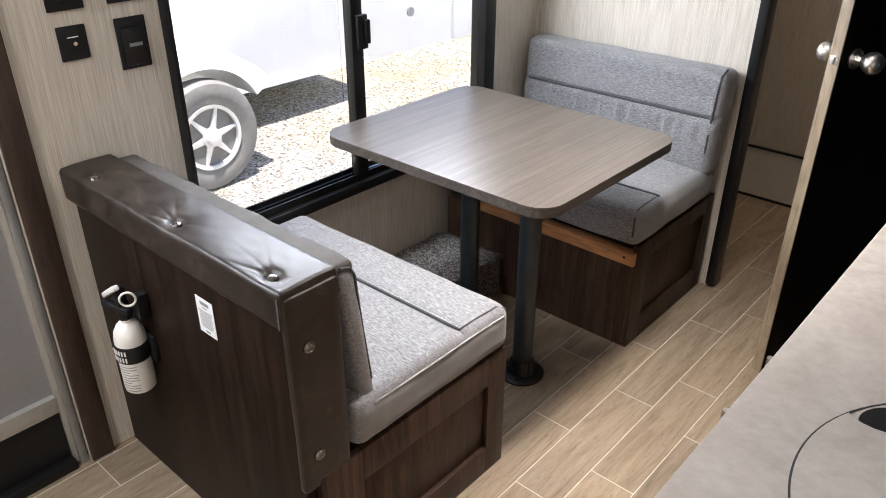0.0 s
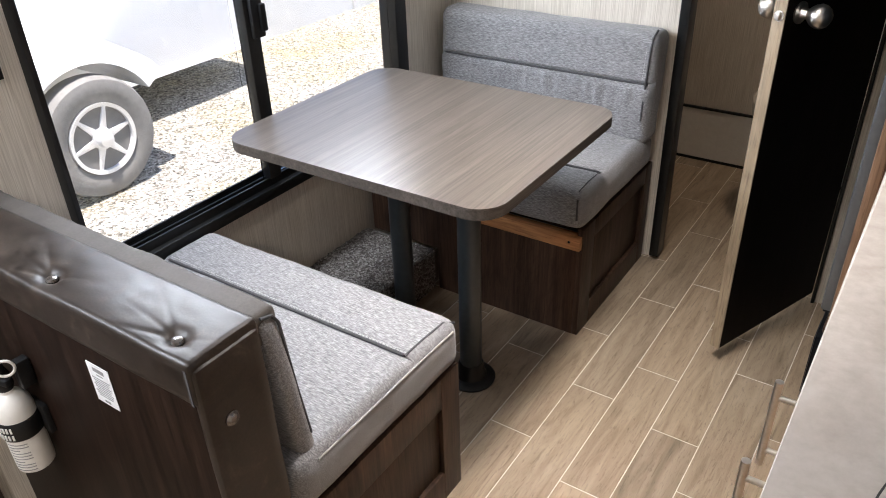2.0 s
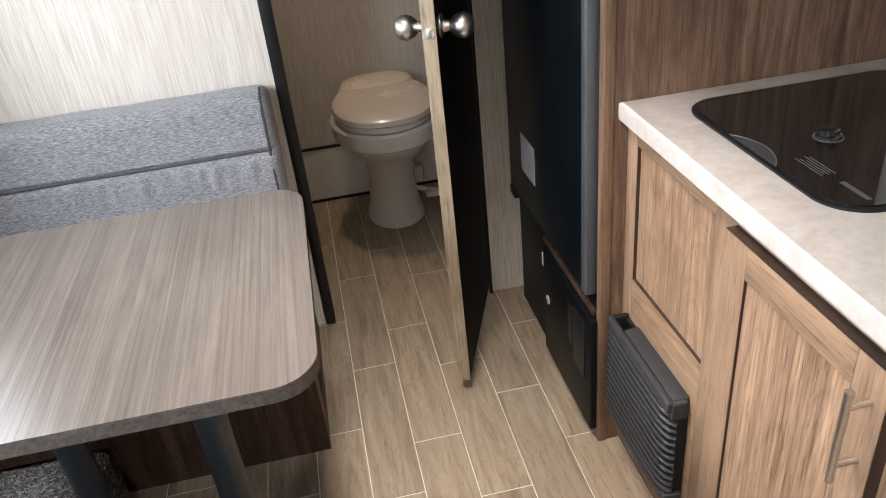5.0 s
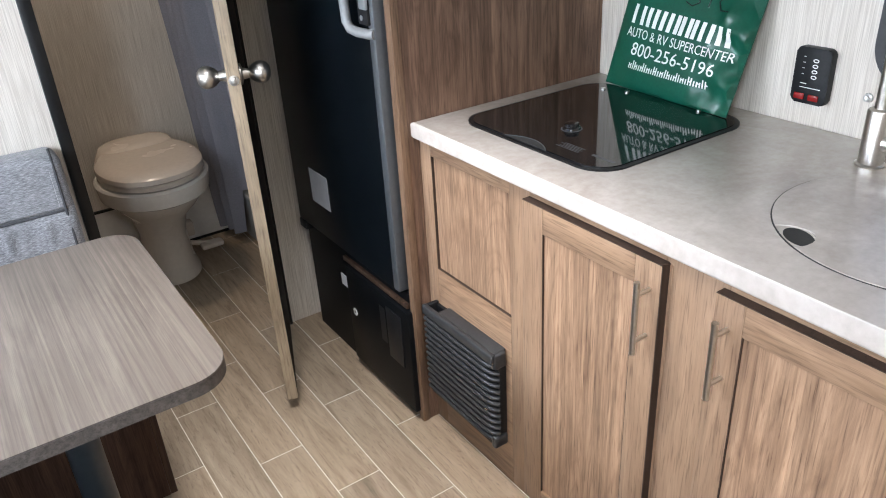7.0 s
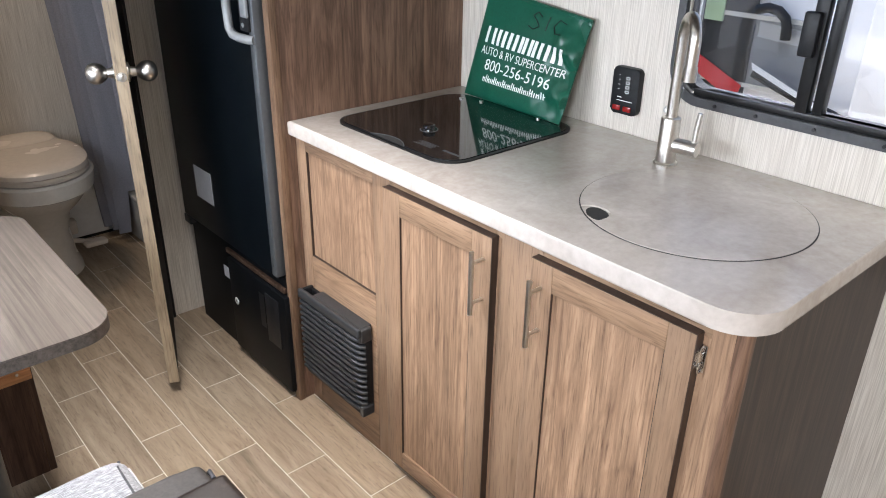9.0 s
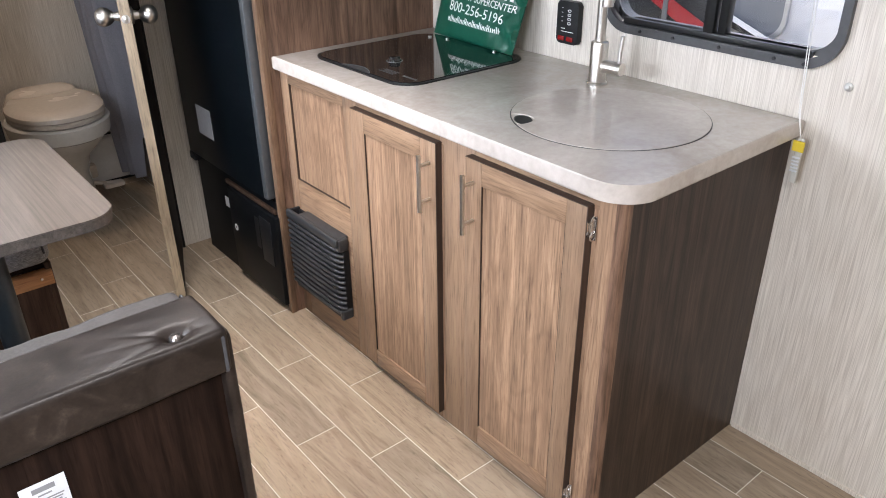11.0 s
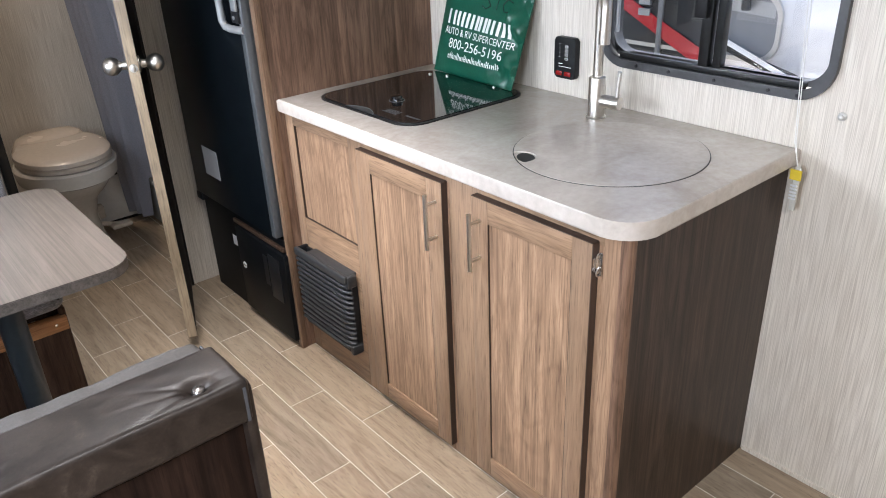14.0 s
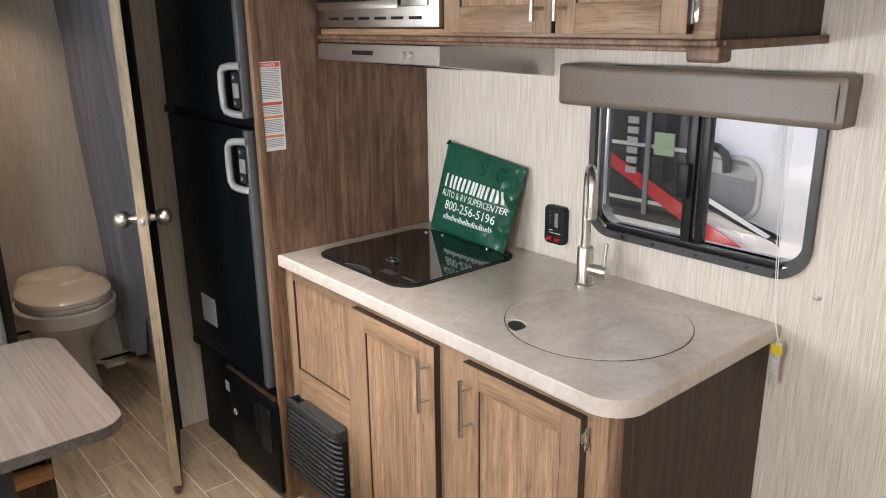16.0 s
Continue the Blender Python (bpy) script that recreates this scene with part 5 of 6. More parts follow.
def green_bag():
    b = thing("green_document_pouch", (0.33, 1.53, 0.90), "green vinyl document pouch with white print leaning on the wall", "pouch")
    BL, BR, TL, TR = Vector((0.318, 1.705, 0.906)), Vector((0.286, 1.306, 0.9075)), Vector((0.370, 1.660, 1.208)), Vector((0.368, 1.292, 1.165))

    def at(u, v, off=0.0):
        p = BL.lerp(BR, u).lerp(TL.lerp(TR, u), v)
        right = (BR - BL).normalized()
        up = (TL - BL).normalized()
        n = right.cross(up).normalized()
        puff = 0.020 * (1 - (2 * u - 1) ** 4) * math.sin(math.pi * min(1, v * 0.85 + 0.08)) ** 0.8
        wr = noise.noise(Vector((u * 4, v * 4, 2))) * 0.006
        crease = max(0.0, u - 0.70) / 0.30
        wr += crease * (0.014 * math.sin(v * 15 + u * 11) + 0.014 * noise.noise(Vector((u * 14, v * 9, 7))))
        return p, n, puff + wr + off
    n1, n2 = 48, 40
    bm = bmesh.new()
    front, back = [], []
    for j in range(n2 + 1):
        fr, bk = [], []
        for i in range(n1 + 1):
            u, v = i / n1, j / n2
            p, n, o = at(u, v)
            edge = min(u, 1 - u, v, 1 - v)
            k = 1.0 if edge > 0.0 else 0.0
            fr.append(bm.verts.new(p + n * (0.0015 + o * k)))
            bk.append(bm.verts.new(p - n * (0.0015 + 0.010 * k * math.sin(math.pi * u) * math.sin(math.pi * v))))
        front.append(fr)
        back.append(bk)
    for j in range(n2):
        for i in range(n1):
            bm.faces.new((front[j][i], front[j][i + 1], front[j + 1][i + 1], front[j + 1][i]))
            bm.faces.new((back[j][i + 1], back[j][i], back[j + 1][i], back[j + 1][i + 1]))
    for i in range(n1):
        bm.faces.new((front[0][i + 1], front[0][i], back[0][i], back[0][i + 1]))
        bm.faces.new((front[n2][i], front[n2][i + 1], back[n2][i + 1], back[n2][i]))
    for j in range(n2):
        bm.faces.new((front[j][0], front[j + 1][0], back[j + 1][0], back[j][0]))
        bm.faces.new((front[j + 1][n1], front[j][n1], back[j][n1], back[j + 1][n1]))
    finish("pouch_body", bm, M_GREEN, b, True)
    tube("zip_edge", [at(i / 20, 0.995)[0] + at(i / 20, 0.995)[1] * 0.001 for i in range(21)], 0.004, M_GREEN, b, 8)
    cyl("zip_pull", TL + Vector((-0.004, 0.004, -0.004)), TL + Vector((-0.006, -0.012, 0.006)), 0.0045, M_BLACK, b, None, 10)

    def wrap(ob):
        """Lay flat print, drawn in (u, v) space, on the pouch."""
        for v in ob.data.vertices:
            p, n, o = at(v.co.x, v.co.y)
            v.co = p + n * (0.0023 + o + v.co.z)
        return ob
    W, H = 0.37, 0.31

    def line(name, body, u, v, height, width, mat=M_PRINT, tilt=0.0):
        m = Matrix.Translation((u, v, 0)) @ Matrix.Diagonal((1 / W, 1 / H, 1, 1)) @ Matrix.Rotation(tilt, 4, 'Z')
        ob = text_mesh(name, body, height, m, mat, None, 0.0002, width)
        wrap(ob)
        adopt(ob, b)
        return ob
    line("print_line", "AUTO & RV SUPERCENTER", 0.515, 0.425, 0.034, 0.305)
    line("print_line", "800-256-5196", 0.515, 0.285, 0.046, 0.248)
    # plain bars stand for the maker's name and web address
    bm = bmesh.new()
    xs = 0.105
    for k, wdt in enumerate((0.135, 0.11, 0.11, 0.095, 0.095, 0.115, 0.115)):
        x0, x1 = xs + 0.012, xs + wdt - 0.012
        for xa in (x0, x1 - 0.030):
            for q in range(3):
                add_box(bm, (xa, 0.53 + 0.05 * q, 0), (xa + 0.030, 0.58 + 0.05 * q, 0.0004))
        xs += wdt + 0.002
    wrap_ob = finish("name_bars", bm, M_PRINT)
    wrap(wrap_ob)
    adopt(wrap_ob, b)
    bm = bmesh.new()
    for q in range(34):
        hgt = (0.044, 0.062, 0.044, 0.044, 0.070)[(q * 7) % 5]
        add_box(bm, (0.195 + q * 0.0185, 0.175, 0), (0.195 + q * 0.0185 + 0.008, 0.175 + hgt, 0.0004))
        if q % 3 == 0:
            add_box(bm, (0.195 + q * 0.0185 + 0.008, 0.200, 0), (0.195 + q * 0.0185 + 0.0185, 0.210, 0.0004))
    ob = finish("address_bars", bm, M_PRINT)
    wrap(ob)
    adopt(ob, b)
    for pts in ([(0.60, 0.90), (0.55, 0.93), (0.52, 0.89), (0.57, 0.85), (0.60, 0.81), (0.55, 0.77), (0.50, 0.79)], [(0.67, 0.92), (0.665, 0.79)],
                [(0.82, 0.90), (0.76, 0.92), (0.73, 0.85), (0.76, 0.79), (0.82, 0.80)]):
        dense = []
        for a, c in zip(pts, pts[1:]):
            for k in range(4):
                f = k / 4
                dense.append((a[0] + (c[0] - a[0]) * f, a[1] + (c[1] - a[1]) * f))
        dense.append(pts[-1])
        tube("marker_stroke", [at(u, v)[0] + at(u, v)[1] * (at(u, v)[2] + 0.002) for u, v in dense], 0.0016, M_PEN, b, 6)


green_bag()

# ---- above the counter ----


def upper_cabinet():
    c = thing("upper_cabinet", (0.18, 1.12, 1.556), "walnut wall cabinet with two doors above the counter", "wall cabinet")
    x = -0.030
    y0 = 0.460
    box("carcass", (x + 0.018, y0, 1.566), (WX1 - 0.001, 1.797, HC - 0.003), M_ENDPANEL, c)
    boxes("face_frame", [((x, y0, 1.566), (x + 0.018, 0.505, HC - 0.003)), ((x, 0.505, 1.566), (x + 0.018, 1.797, 1.588)), ((x, 1.190, 1.588), (x + 0.018, 1.212, HC - 0.003)),
                         ((x, 0.815, 1.588), (x + 0.018, 0.845, HC - 0.003))], M_CABH, c, 0.0015)
    boxes("bottom_moulding", [((x - 0.016, y0 - 0.014, 1.558), (x + 0.004, 1.797, 1.570)), ((x - 0.008, y0 - 0.008, 1.548), (x + 0.006, 1.797, 1.558)),
                              ((x + 0.004, y0 - 0.020, 1.552), (WX1 - 0.001, y0 + 0.002, 1.570))], M_PANEL, c, 0.003)
    box("corner_block", (x - 0.020, y0 - 0.024, 1.530), (x + 0.024, y0 + 0.046, 1.559), M_PANEL, c, 0.007, 3)
    for ya, yb, ia, ib, hy in ((0.836, 1.186, 0.89, 1.13, 0.862), (0.508, 0.824, 0.565, 0.77, 0.798)):
        d = shaker_door("door", ya, yb, 1.580, 1.965, ia, ib, 1.640, 1.905, c, x)
        bar_handle(hy, 1.605, 1.750, d, x - 0.020)
    bm = bmesh.new()
    add_box(bm, (x - 0.008, 0.492, 1.600), (x, 0.507, 1.648), 0.001)
    add_cyl(bm, (x - 0.008, 0.505, 1.598), (x - 0.008, 0.505, 1.650), 0.0045, None, 10)
    finish("hinge", bm, M_CHROME, c, True)


upper_cabinet()


def microwave():
    m = thing("microwave", (0.15, 1.57, 1.585), "built-in stainless microwave with slotted lower vent", "microwave")
    x = -0.032
    box("front_frame", (x - 0.010, 1.218, 1.592), (x + 0.014, 1.786, 1.965), M_STEEL, m, 0.002)
    boxes("vent_slots", [((x - 0.0112, 1.285 + 0.078 * k, 1.612), (x - 0.0095, 1.338 + 0.078 * k, 1.620)) for k in range(6)], M_BLACK, m)
    box("door_glass", (x - 0.022, 1.37, 1.648), (x - 0.0101, 1.775, 1.95), M_BLACKGLASS, m, 0.003)
    box("control_strip", (x - 0.018, 1.255, 1.645), (x - 0.0101, 1.362, 1.95), M_STEEL, m, 0.003)
    box("door_lower_bar", (x - 0.026, 1.37, 1.640), (x - 0.0225, 1.775, 1.662), M_STEEL, m, 0.0015)


microwave()


def range_hood():
    h = thing("range_hood", (0.17, 1.5, 1.45), "stainless range hood under the wall cabinet", "range hood")
    bm = bmesh.new()
    prof = [(-0.046, 1.545), (-0.050, 1.498), (0.394, 1.448), (0.394, 1.545)]
    a = [bm.verts.new((px, 1.212, pz)) for px, pz in prof]
    b = [bm.verts.new((px, 1.796, pz)) for px, pz in prof]
    bm.faces.new(a)
    bm.faces.new(b[::-1])
    for i in range(4):
        bm.faces.new((a[i], b[i], b[(i + 1) % 4], a[(i + 1) % 4]))
    bmesh.ops.bevel(bm, geom=bm.edges[:], offset=0.003, segments=2, affect='EDGES')
    finish("hood_body", bm, M_STEEL, h, True)
    boxes("front_bar", [((-0.0515, 1.50, 1.516), (-0.047, 1.60, 1.528))], M_BLACK, h)
    for y in (1.325, 1.355):
        cyl("hood_knob", (-0.047, y, 1.521), (-0.058, y, 1.521), 0.009, M_STEEL, h, None, 18)
    bm = bmesh.new()
    for k in range(7):
        add_box(bm, (0.05 + 0.035 * k, 1.40, 1.4855 - 0.0039 * k), (0.07 + 0.035 * k, 1.68, 1.4885 - 0.0039 * k))
    finish("filter_slots", bm, M_BLACKMETAL, h)


range_hood()


def valance():
    v = thing("window_valance", (0.345, 0.735, 1.38), "padded taupe vinyl valance above the kitchen window", "valance")

    def f(p, n):
        d = n * noise.noise(Vector((p.x * 8, p.y * 5, p.z * 9))) * 0.003
        if n.z > 0.4 and abs(p.y - 0.37) < 0.06:
            d.z += 0.004 * noise.noise(Vector((p.x * 30, p.y * 30, 2)))
        return d
    soft_box("padded_box", (0.322, 0.360, 1.380), (WX1 - 0.001, 1.135, 1.490), 0.010, (10, 60, 12), M_VALANCE, v, f)
    tube("end_seam", [(0.3245, 0.378, 1.484), (0.320, 0.378, 1.44), (0.3245, 0.378, 1.386)], 0.0018, M_PIPING, v, 6)


valance()


def shade_cord():
    c = thing("shade_cord", (0.370, 0.46, 0.74), "thin white shade cord with a plastic tassel and yellow tag", "shade cord")
    for dx in (0.0, 0.006):
        tube("cord", [(0.376 + dx * 0.3, 0.512 - dx, 1.385), (0.374, 0.492 - dx, 1.10), (0.368, 0.474 - dx * 0.5, 0.92), (0.358, 0.4535, 0.868)], 0.0011, M_WHITE, c, 6)
    box("tassel", (0.353, 0.442, 0.760), (0.361, 0.457, 0.868), M_TASSEL, c, 0.004)
    boxes("tag", [((0.348, 0.437, 0.838), (0.3515, 0.463, 0.862))], M_YELLOW, c)
    boxes("tag_print", [((0.3474, 0.442, 0.790 + 0.008 * k), (0.3515, 0.458, 0.793 + 0.008 * k)) for k in range(5)], M_PAPER, c)


shade_cord()

# ---- bathroom ----


def bath_door():
    hinge = Vector((-0.376, 2.528, 0))
    edge = Vector((-0.548, 2.082, 0))
    d = thing("bathroom_door", hinge, "half-open dark bathroom door with pale wooden edge", "door")
    along = (edge - hinge).normalized()
    length = (edge - hinge).length
    side = Vector((0, 0, 1)).cross(along)
    m = Matrix(((along.x, side.x, 0, hinge.x), (along.y, side.y, 0, hinge.y), (0, 0, 1, 0), (0, 0, 0, 1)))
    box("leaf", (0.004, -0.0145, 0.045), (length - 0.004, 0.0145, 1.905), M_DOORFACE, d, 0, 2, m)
    box("edge_band", (length - 0.004, -0.0155, 0.044), (length, 0.0155, 1.906), M_DOOREDGE, d, 0, 2, m)
    prof = [(0.026, 0.0145), (0.026, 0.018), (0.014, 0.022), (0.0115, 0.036), (0.018, 0.042), (0.0245, 0.051), (0.0280, 0.062), (0.0272, 0.072), (0.0225, 0.081), (0.014, 0.0875), (0.004, 0.0895)]
    for s in (1, -1):
        n = side * s
        r = along
        up = Vector((0, 0, 1))
        q = Matrix(((r.x, up.x, n.x, 0), (r.y, up.y, n.y, 0), (r.z, up.z, n.z, 0), (0, 0, 0, 1)))
        lathe("knob", prof, Matrix.Translation(m @ Vector((length - 0.060, 0, 1.008))) @ q, M_NICKEL, d, 28)
    q = Matrix(((side.x, 0, along.x, 0), (side.y, 0, along.y, 0), (0, 1, 0, 0), (0, 0, 0, 1)))
    lathe("latch_plate", [(0.0125, 0.0), (0.0125, 0.0014), (0.009, 0.0016)], Matrix.Translation(m @ Vector((length, 0, 1.008))) @ q, M_NICKEL, d, 24)
    box("latch_bolt", (length, -0.005, 0.999), (length + 0.008, 0.005, 1.017), M_NICKEL, d, 0.001, 2, m)


bath_door()


def toilet():
    t = thing("toilet", (-0.565, 3.22, 0), "biscuit-coloured low-profile toilet with closed lid", "toilet")
    cx = -0.575
    loft("pedestal", [(cx, 3.235, 0.0, 0.116, 0.150), (cx, 3.235, 0.02, 0.114, 0.148), (cx, 3.235, 0.07, 0.098, 0.130), (cx, 3.230, 0.18, 0.088, 0.120), (cx, 3.215, 0.265, 0.102, 0.138),
                      (cx, 3.190, 0.325, 0.145, 0.190), (cx, 3.175, 0.375, 0.178, 0.222), (cx, 3.172, 0.390, 0.182, 0.226)], M_BOWL, t)
    loft("bowl_rim", [(cx, 3.170, 0.382, 0.186, 0.230), (cx, 3.170, 0.388, 0.198, 0.240), (cx, 3.170, 0.445, 0.206, 0.246), (cx, 3.170, 0.455, 0.198, 0.240)], M_BOWL, t, 40)
    loft("seat", [(cx, 3.165, 0.456, 0.182, 0.226), (cx, 3.165, 0.460, 0.190, 0.234), (cx, 3.165, 0.472, 0.190, 0.234), (cx, 3.165, 0.478, 0.184, 0.228)], M_BISCUIT, t, 44)
    loft("lid", [(cx, 3.185, 0.4785, 0.178, 0.246), (cx, 3.185, 0.484, 0.190, 0.254), (cx, 3.187, 0.500, 0.188, 0.252), (cx, 3.192, 0.512, 0.174, 0.240), (cx, 3.198, 0.518, 0.130, 0.196), (cx, 3.200, 0.5195, 0.06, 0.10)], M_BISCUIT, t, 48, 2.3, 0.42)
    loft("back_shelf", [(cx, 3.345, 0.38, 0.165, 0.085), (cx, 3.345, 0.48, 0.160, 0.085), (cx, 3.350, 0.520, 0.136, 0.078), (cx, 3.352, 0.532, 0.110, 0.060)], M_BISCUIT, t, 36, 2.8)
    tube("flush_pedal_arm", [(cx + 0.07, 3.20, 0.115), (cx + 0.13, 3.17, 0.105), (cx + 0.175, 3.16, 0.10)], 0.010, M_BISCUIT, t)
    box("flush_pedal", (cx + 0.115, 3.125, 0.088), (cx + 0.205, 3.175, 0.110), M_BISCUIT, t, 0.008)
    boxes("water_valve", [((cx + 0.085, 3.27, 0.10), (cx + 0.135, 3.32, 0.165))], M_BISCUIT, t, 0.01)


toilet()


def shower_tub():
    s = thing("shower_tub", (0.1, 3.0, 0), "low off-white shower tub beside the toilet", "shower tub")
    boxes("apron", [((-0.200, 2.60, 0.0), (-0.165, 3.436, 0.200)), ((-0.165, 2.60, 0.0), (WX1 - 0.002, 3.436, 0.04))], M_TUB, s, 0.006)
    boxes("rim", [((-0.210, 2.60, 0.200), (-0.150, 3.436, 0.222))], M_TUB, s, 0.008)


shower_tub()


def curtain():
    c = thing("shower_curtain", (-0.235, 3.2, 0.06), "slate grey shower curtain hanging in folds", "curtain")
    bm = bmesh.new()
    ny, nz = 140, 24
    grid = []
    for j in range(nz + 1):
        v = j / nz
        row = []
        for i in range(ny + 1):
            u = i / ny
            foot = 0.055 if u > 0.52 else 0.245
            z = foot + v * (1.895 - foot)
            y = 3.425 - (1 - u) * (0.36 + 0.09 * v)
            inside = 0.075 * max(0.0, min(1.0, (0.55 - u) / 0.12)) * (1 - v) ** 0.6
            pleat = abs(math.sin(u * 19 + 0.5 * math.sin(v * 3))) ** 0.7
            x = -0.150 - 0.062 * v + inside - 0.105 * u - (0.062 + 0.016 * v) * pleat + 0.014 * math.sin(u * 41 + 1.2 + v * 2) + 0.006 * math.sin(v * 9 + u * 11)
            row.append((bm.verts.new((x, y, z)), bm.verts.new((x + 0.002, y + 0.0005, z))))
        grid.append(row)
    for j in range(nz):
        for i in range(ny):
            for s in (0, 1):
                bm.faces.new((grid[j][i][s], grid[j][i + 1][s], grid[j + 1][i + 1][s], grid[j + 1][i][s]))
    for j in range(nz):
        for i in (0, ny):
            bm.faces.new((grid[j][i][0], grid[j + 1][i][0], grid[j + 1][i][1], grid[j][i][1]))
    for i in range(ny):
        for j in (0, nz):
            bm.faces.new((grid[j][i][0], grid[j][i + 1][0], grid[j][i + 1][1], grid[j][i][1]))
    finish("cloth", bm, M_CURTAIN, c, True)
    cyl("rail", (-0.30, YP + 0.04, 1.90), (-0.30, YB - 0.002, 1.90), 0.010, M_WHITE, c)


curtain()

# ---- outside ----
GZ = -0.65
ground = tagged(box("ground", (-400, -400, GZ - 0.5), (400, 400, GZ), M_GRAVEL), "pale gravel lot in bright sun", "ground", kind="structure")


def loose_stones():
    rng = np.random.default_rng(5)
    verts, faces = [], []
    k = 0
    for _ in range(14000):
        x, y = rng.uniform(-6.0, -2.0), rng.uniform(0.6, 9.8)
        r = rng.uniform(0.004, 0.010)
        a = rng.uniform(0, 6.28)
        f = rng.uniform(0.6, 1.3, 5)
        base = [(math.cos(a + q * 1.571) * r * f[q], math.sin(a + q * 1.571) * r * f[q]) for q in range(4)]
        for bx, by in base:
            verts.append((x + bx, y + by, GZ + r * 0.25))
        verts.append((x + r * 0.2, y, GZ + r * 0.95 * f[4]))
        verts.append((x, y, GZ - 0.002))
        for q in range(4):
            faces.append((k + q, k + (q + 1) % 4, k + 4))
            faces.append((k + (q + 1) % 4, k + q, k + 5))
        k += 6
    me = bpy.data.meshes.new("loose_stones")
    me.from_pydata(verts, [], faces)
    me.materials.append(M_STONES)
    tagged(new("loose_stones", me), "loose pale gravel stones on the lot", "gravel", kind="stuff")


loose_stones()


def parked_trailer():
    t = thing("parked_trailer", (-5.4, 3.0, GZ), "white travel trailer parked on the gravel", "trailer")
    fx = -4.43
    bx = -5.14
    wy, wz = 2.58, GZ + 0.374
    box("body", (bx - 2.2, -6.0, -0.325), (bx, 4.75, 2.4), M_RVWHITE, t, 0.02)
    # added wall, set back and down to the ground so the gravel stays sunlit
    rx = -6.04
    box("setback_body", (rx - 2.2, 3.0, GZ - 0.02), (rx, 13.0, 2.4), M_RVWHITE, t, 0.02)
    box("corner_cap", (rx - 0.02, 6.95, GZ - 0.01), (rx + 0.03, 7.35, 2.4), M_RVWHITE, t, 0.015)
    box("jack_pad", (rx - 0.02, 7.45, GZ - 0.01), (rx + 0.22, 7.62, GZ + 0.09), M_RVGREY, t, 0.01)
    m = plane_m((fx, 0, 0), (0, 1, 0), (0, 0, 1))
    bm = bmesh.new()
    outer, inner = [], []
    for k in range(29):
        a = radians(156 - 132 * k / 28)
        outer.append((wy + 0.60 * math.cos(a), wz + 0.02 + 0.50 * max(0.0, math.sin(a)) ** 0.8))
        inner.append((wy + 0.455 * math.cos(a), wz + 0.02 + 0.425 * math.sin(a)))
    front_o = [bm.verts.new(m @ Vector((p[0], p[1], 0.03))) for p in outer]
    front_i = [bm.verts.new(m @ Vector((p[0], p[1], 0.05))) for p in inner]
    back_o = [bm.verts.new(m @ Vector((p[0] + (p[0] - wy) * 0.12, p[1] + 0.12 * max(0.0, p[1] - wz), bx - fx))) for p in outer]
    back_i = [bm.verts.new(m @ Vector((p[0], p[1], bx - fx))) for p in inner]
    for k in range(28):
        for a, b in ((front_o, front_i), (back_o, front_o), (front_i, back_i)):
            bm.faces.new((a[k], a[k + 1], b[k + 1], b[k]))
    for k in (0, 28):
        bm.faces.new((front_o[k], front_i[k], back_i[k], back_o[k]))
    finish("fender", bm, M_RVWHITE, t, True)
    box("lower_trim", (bx, -6.0, -0.320), (bx + 0.012, 4.75, -0.285), M_RVWHITE, t)
    cyl("marker_light", (rx, 6.24, -0.224), (rx + 0.02, 6.24, -0.224), 0.050, M_RVGREY, t)
    box("chassis", (bx - 2.0, -5.6, -0.44), (bx - 0.25, 3.6, -0.325), M_DARKPART, t)
    box("axle", (bx - 1.6, wy - 0.05, wz - 0.05), (fx - 0.10, wy + 0.05, wz + 0.05), M_DARKPART, t)
    w = new("wheel")
    w.location = (fx + 0.05, wy, wz)
    adopt_empty(w, t)
    wm = plane_m((fx - 0.10, wy, wz), (0, 1, 0), (0, 0, 1)) @ Matrix.Diagonal((1.045, 1.045, 1.0, 1.0))
    lathe("tyre", [(0.20, 0.0), (0.30, -0.005), (0.345, 0.02), (0.358, 0.06), (0.358, 0.15), (0.342, 0.185), (0.300, 0.198), (0.225, 0.188), (0.205, 0.17)], wm, M_RUBBER, w, 56)
    bm = bmesh.new()
    for a0, r0, r1, h0, h1 in ((0, 0.190, 0.212, 0.10, 0.196),):
        rings = []
        for r, h in ((r1, h1), (r0, h1 - 0.004), (r0 - 0.008, h0), (r1, h0)):
            rings.append([bm.verts.new(wm @ Vector((r * math.cos(6.2832 * i / 48), r * math.sin(6.2832 * i / 48), h))) for i in range(48)])
        for k in range(4):
            a, b = rings[k], rings[(k + 1) % 4]
            for i in range(48):
                bm.faces.new((a[i], a[(i + 1) % 48], b[(i + 1) % 48], b[i]))
    for k in range(6):
        sp = wm @ Matrix.Rotation(radians(60 * k + 12), 4, 'Z')
        add_prism(bm, [(0.03, -0.026), (0.195, -0.009), (0.195, 0.009), (0.03, 0.026)], 0.145, 0.182, sp, 0.004)
    add_lathe(bm, [(0.065, 0.12), (0.065, 0.186), (0.052, 0.194), (0.050, 0.205), (0.042, 0.230), (0.020, 0.236)], wm, 28)
    finish("rim", bm, M_ALLOY, w, True)
    lathe("brake_drum", [(0.185, 0.06), (0.185, 0.10), (0.05, 0.11)], wm, M_DARKPART, w, 32)
    return t


parked_trailer()


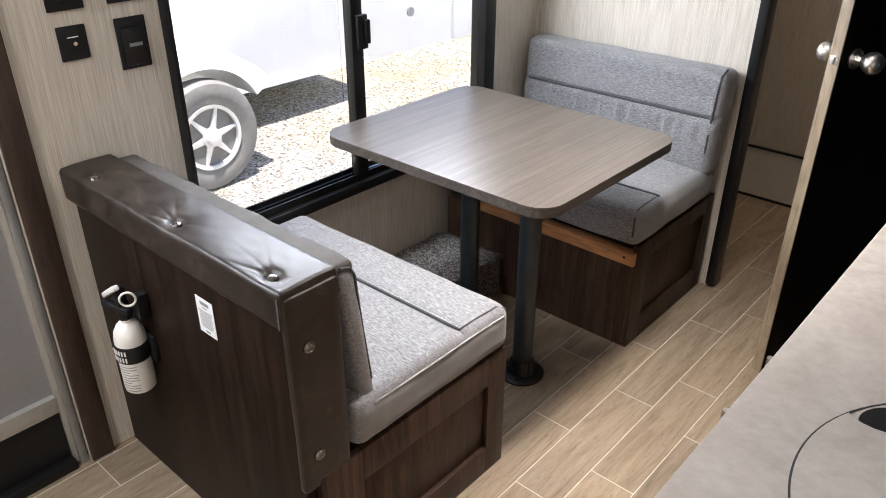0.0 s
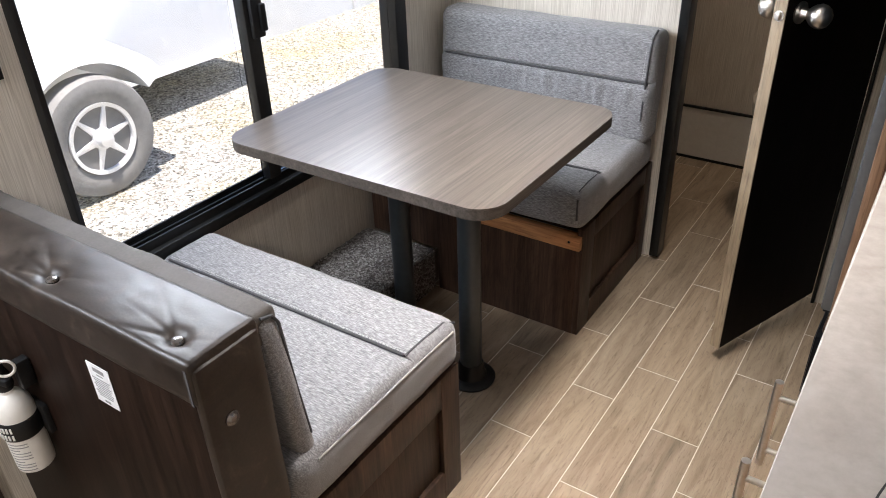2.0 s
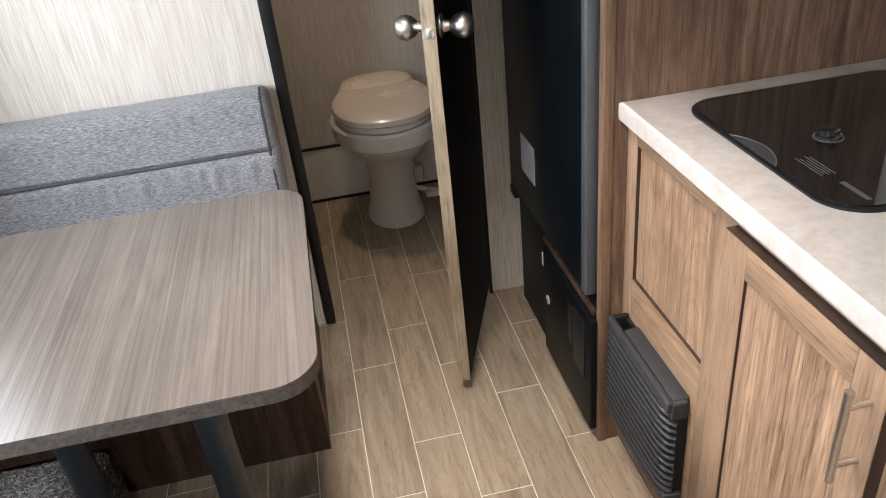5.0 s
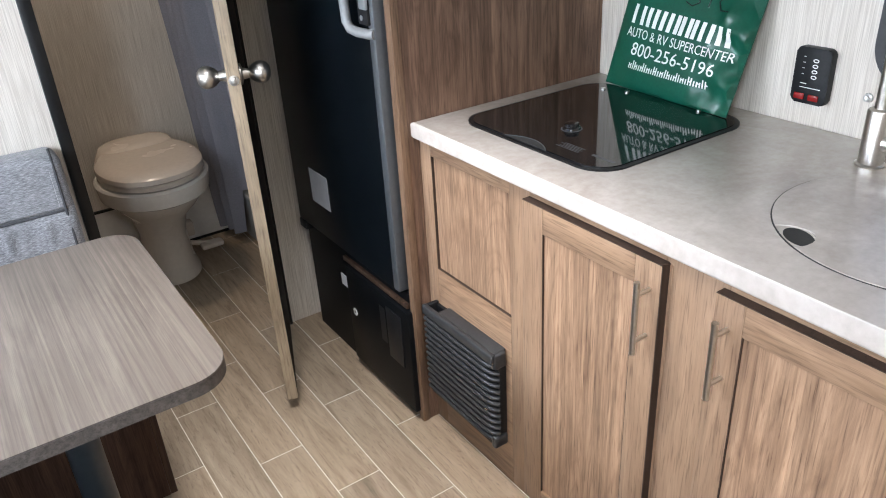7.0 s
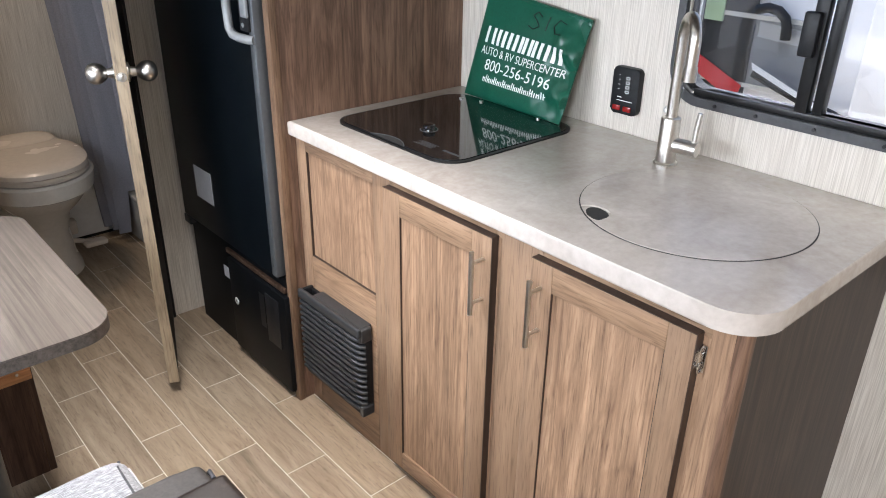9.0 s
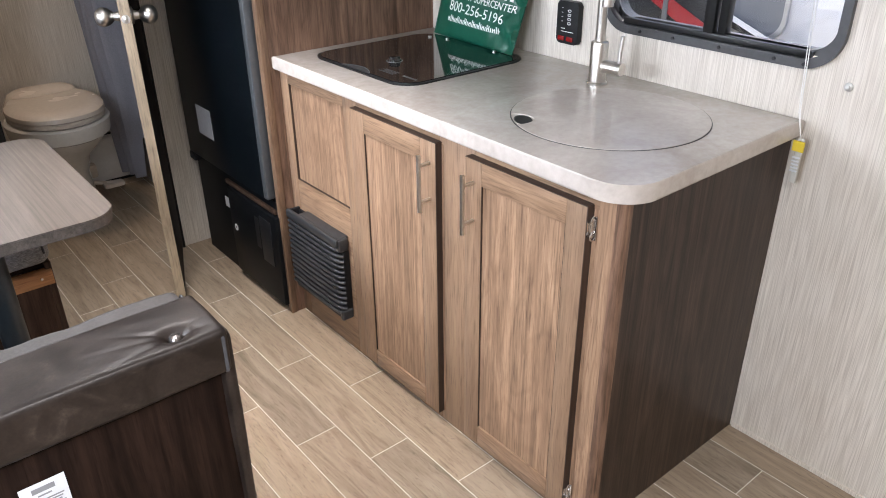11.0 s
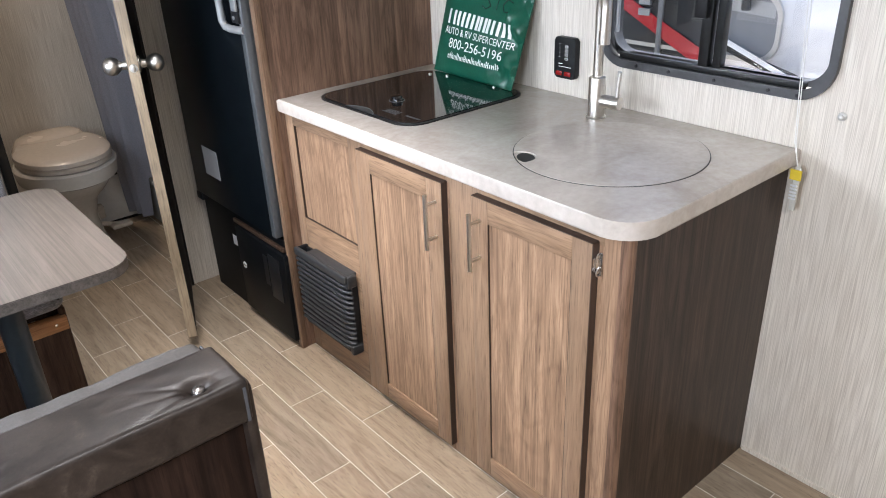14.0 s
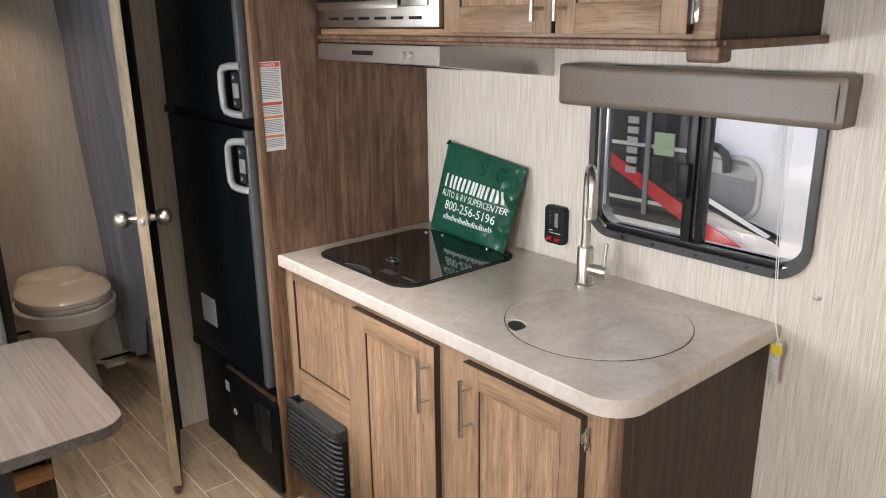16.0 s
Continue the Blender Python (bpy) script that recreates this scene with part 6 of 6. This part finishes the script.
def neighbour_motorhome():
    t = thing("parked_motorhome", (3.4, 2.2, GZ), "white motorhome with red and grey graphics parked alongside", "motorhome")
    fx = 2.2
    m = plane_m((fx, 0, 0), (0, -1, 0), (0, 0, 1))      # local x = -y, z = -x
    box("body", (fx, -3.5, -0.05), (fx + 2.3, 6.5, 2.6), M_RVWHITE, t, 0.03)
    box("skirt", (fx + 0.05, -3.4, GZ), (fx + 2.2, 6.4, -0.05), M_DARKPART, t)
    box("slide_panel", (fx - 0.30, -1.8, 0.05), (fx, 1.20, 2.4), M_RVWHITE, t, 0.02)
    prism("window_glass", round_rect(-3.3, 0.64, -1.47, 0.93, 0.10), 0.004, 0.016, M_RVGREY, t, m)
    ring_prism("window_frame", round_rect(-3.33, 0.62, -1.45, 0.95, 0.11), round_rect(-3.3, 0.64, -1.47, 0.93, 0.10), 0.003, 0.022, M_ALU, t, m)
    prism("dark_glass", round_rect(-3.2, 0.52, -1.78, 1.28, 0.05), 0.0165, 0.019, M_DARKPART, t, m)
    prism("glass_band", [(-1.76, 0.855), (-1.485, 0.835), (-1.485, 0.90), (-1.76, 0.922)], 0.0165, 0.019, M_SILVER, t, m)
    prism("red_stripe", [(-2.36, 0.885), (-2.34, 0.80), (-1.82, 0.545), (-1.79, 0.625)], 0.024, 0.028, M_RVRED, t, m)
    prism("red_swoosh", [(-1.73, 0.59), (-1.73, 0.46), (-1.48, 0.46), (-1.52, 0.50)], 0.024, 0.028, M_RVRED, t, m)
    prism("white_stripe", [(-1.73, 0.752), (-1.72, 0.722), (-1.36, 0.585), (-1.34, 0.602)], 0.085, 0.089, M_RVWHITE, t, m)
    box("grille_post", (fx - 0.034, 2.085, 0.56), (fx - 0.0195, 2.115, 1.24), M_RVGREY, t, 0.004)
    pts = [(fx - 0.05, 1.77, 0.975), (fx - 0.05, 1.72, 0.990), (fx - 0.05, 1.67, 0.982), (fx - 0.05, 1.635, 0.955), (fx - 0.05, 1.620, 0.915), (fx - 0.05, 1.618, 0.865)]
    tube("bent_pipe", pts, 0.022, M_BLACK, t, 14)
    tube("arm", [(fx - 0.05, 1.73, 0.700), (fx - 0.05, 1.50, 0.625), (fx - 0.05, 1.34, 0.585), (fx - 0.05, 1.23, 0.540)], 0.022, M_BLACK, t, 10)
    boxes("reflective_panel", [((fx - 0.030, 1.94, 0.90), (fx - 0.0195, 2.06, 1.02))], M_PALEGREEN, t)
    for k in range(6):
        box("louvre", (fx - 0.034, 2.165, 0.78 + 0.055 * k), (fx - 0.0195, 2.235, 0.815 + 0.055 * k), M_SILVER, t)


neighbour_motorhome()

# ---- floor tiles ----
TW, TL_, G = 0.127, 0.510, 0.0025
PHASE = {0: 0.305, -1: 0.010, -2: 0.180, -3: 0.400, -4: 0.233, -5: 0.493, 1: 0.12, 2: 0.377, 3: 0.200, 4: 0.330, 5: 0.108}
tile_meshes = {}


def tile_mesh(length):
    key = round(length, 3)
    if key not in tile_meshes:
        bm = bmesh.new()
        add_box(bm, (0, 0, -0.0035), (TW - G, length - G, 0.0), 0.0006, 1)
        me = bpy.data.meshes.new("tile")
        bm.to_mesh(me)
        bm.free()
        me.materials.append(M_TILE)
        tile_meshes[key] = me
    return tile_meshes[key]


for col in range(-12, 6):
    x = -0.342 + TW * col
    ph = PHASE.get(col, (0.17 * col * col + 0.29 * col) % TL_)
    y = ph - TL_ * 8
    while y < YB:
        a, b = max(y, YF), min(y + TL_, YB)
        if b - a > 0.02:
            ob = new("tile", tile_mesh(b - a))
            ob.location = (x + G / 2, a + G / 2, 0.0)
            adopt(ob, floor)
        y += TL_
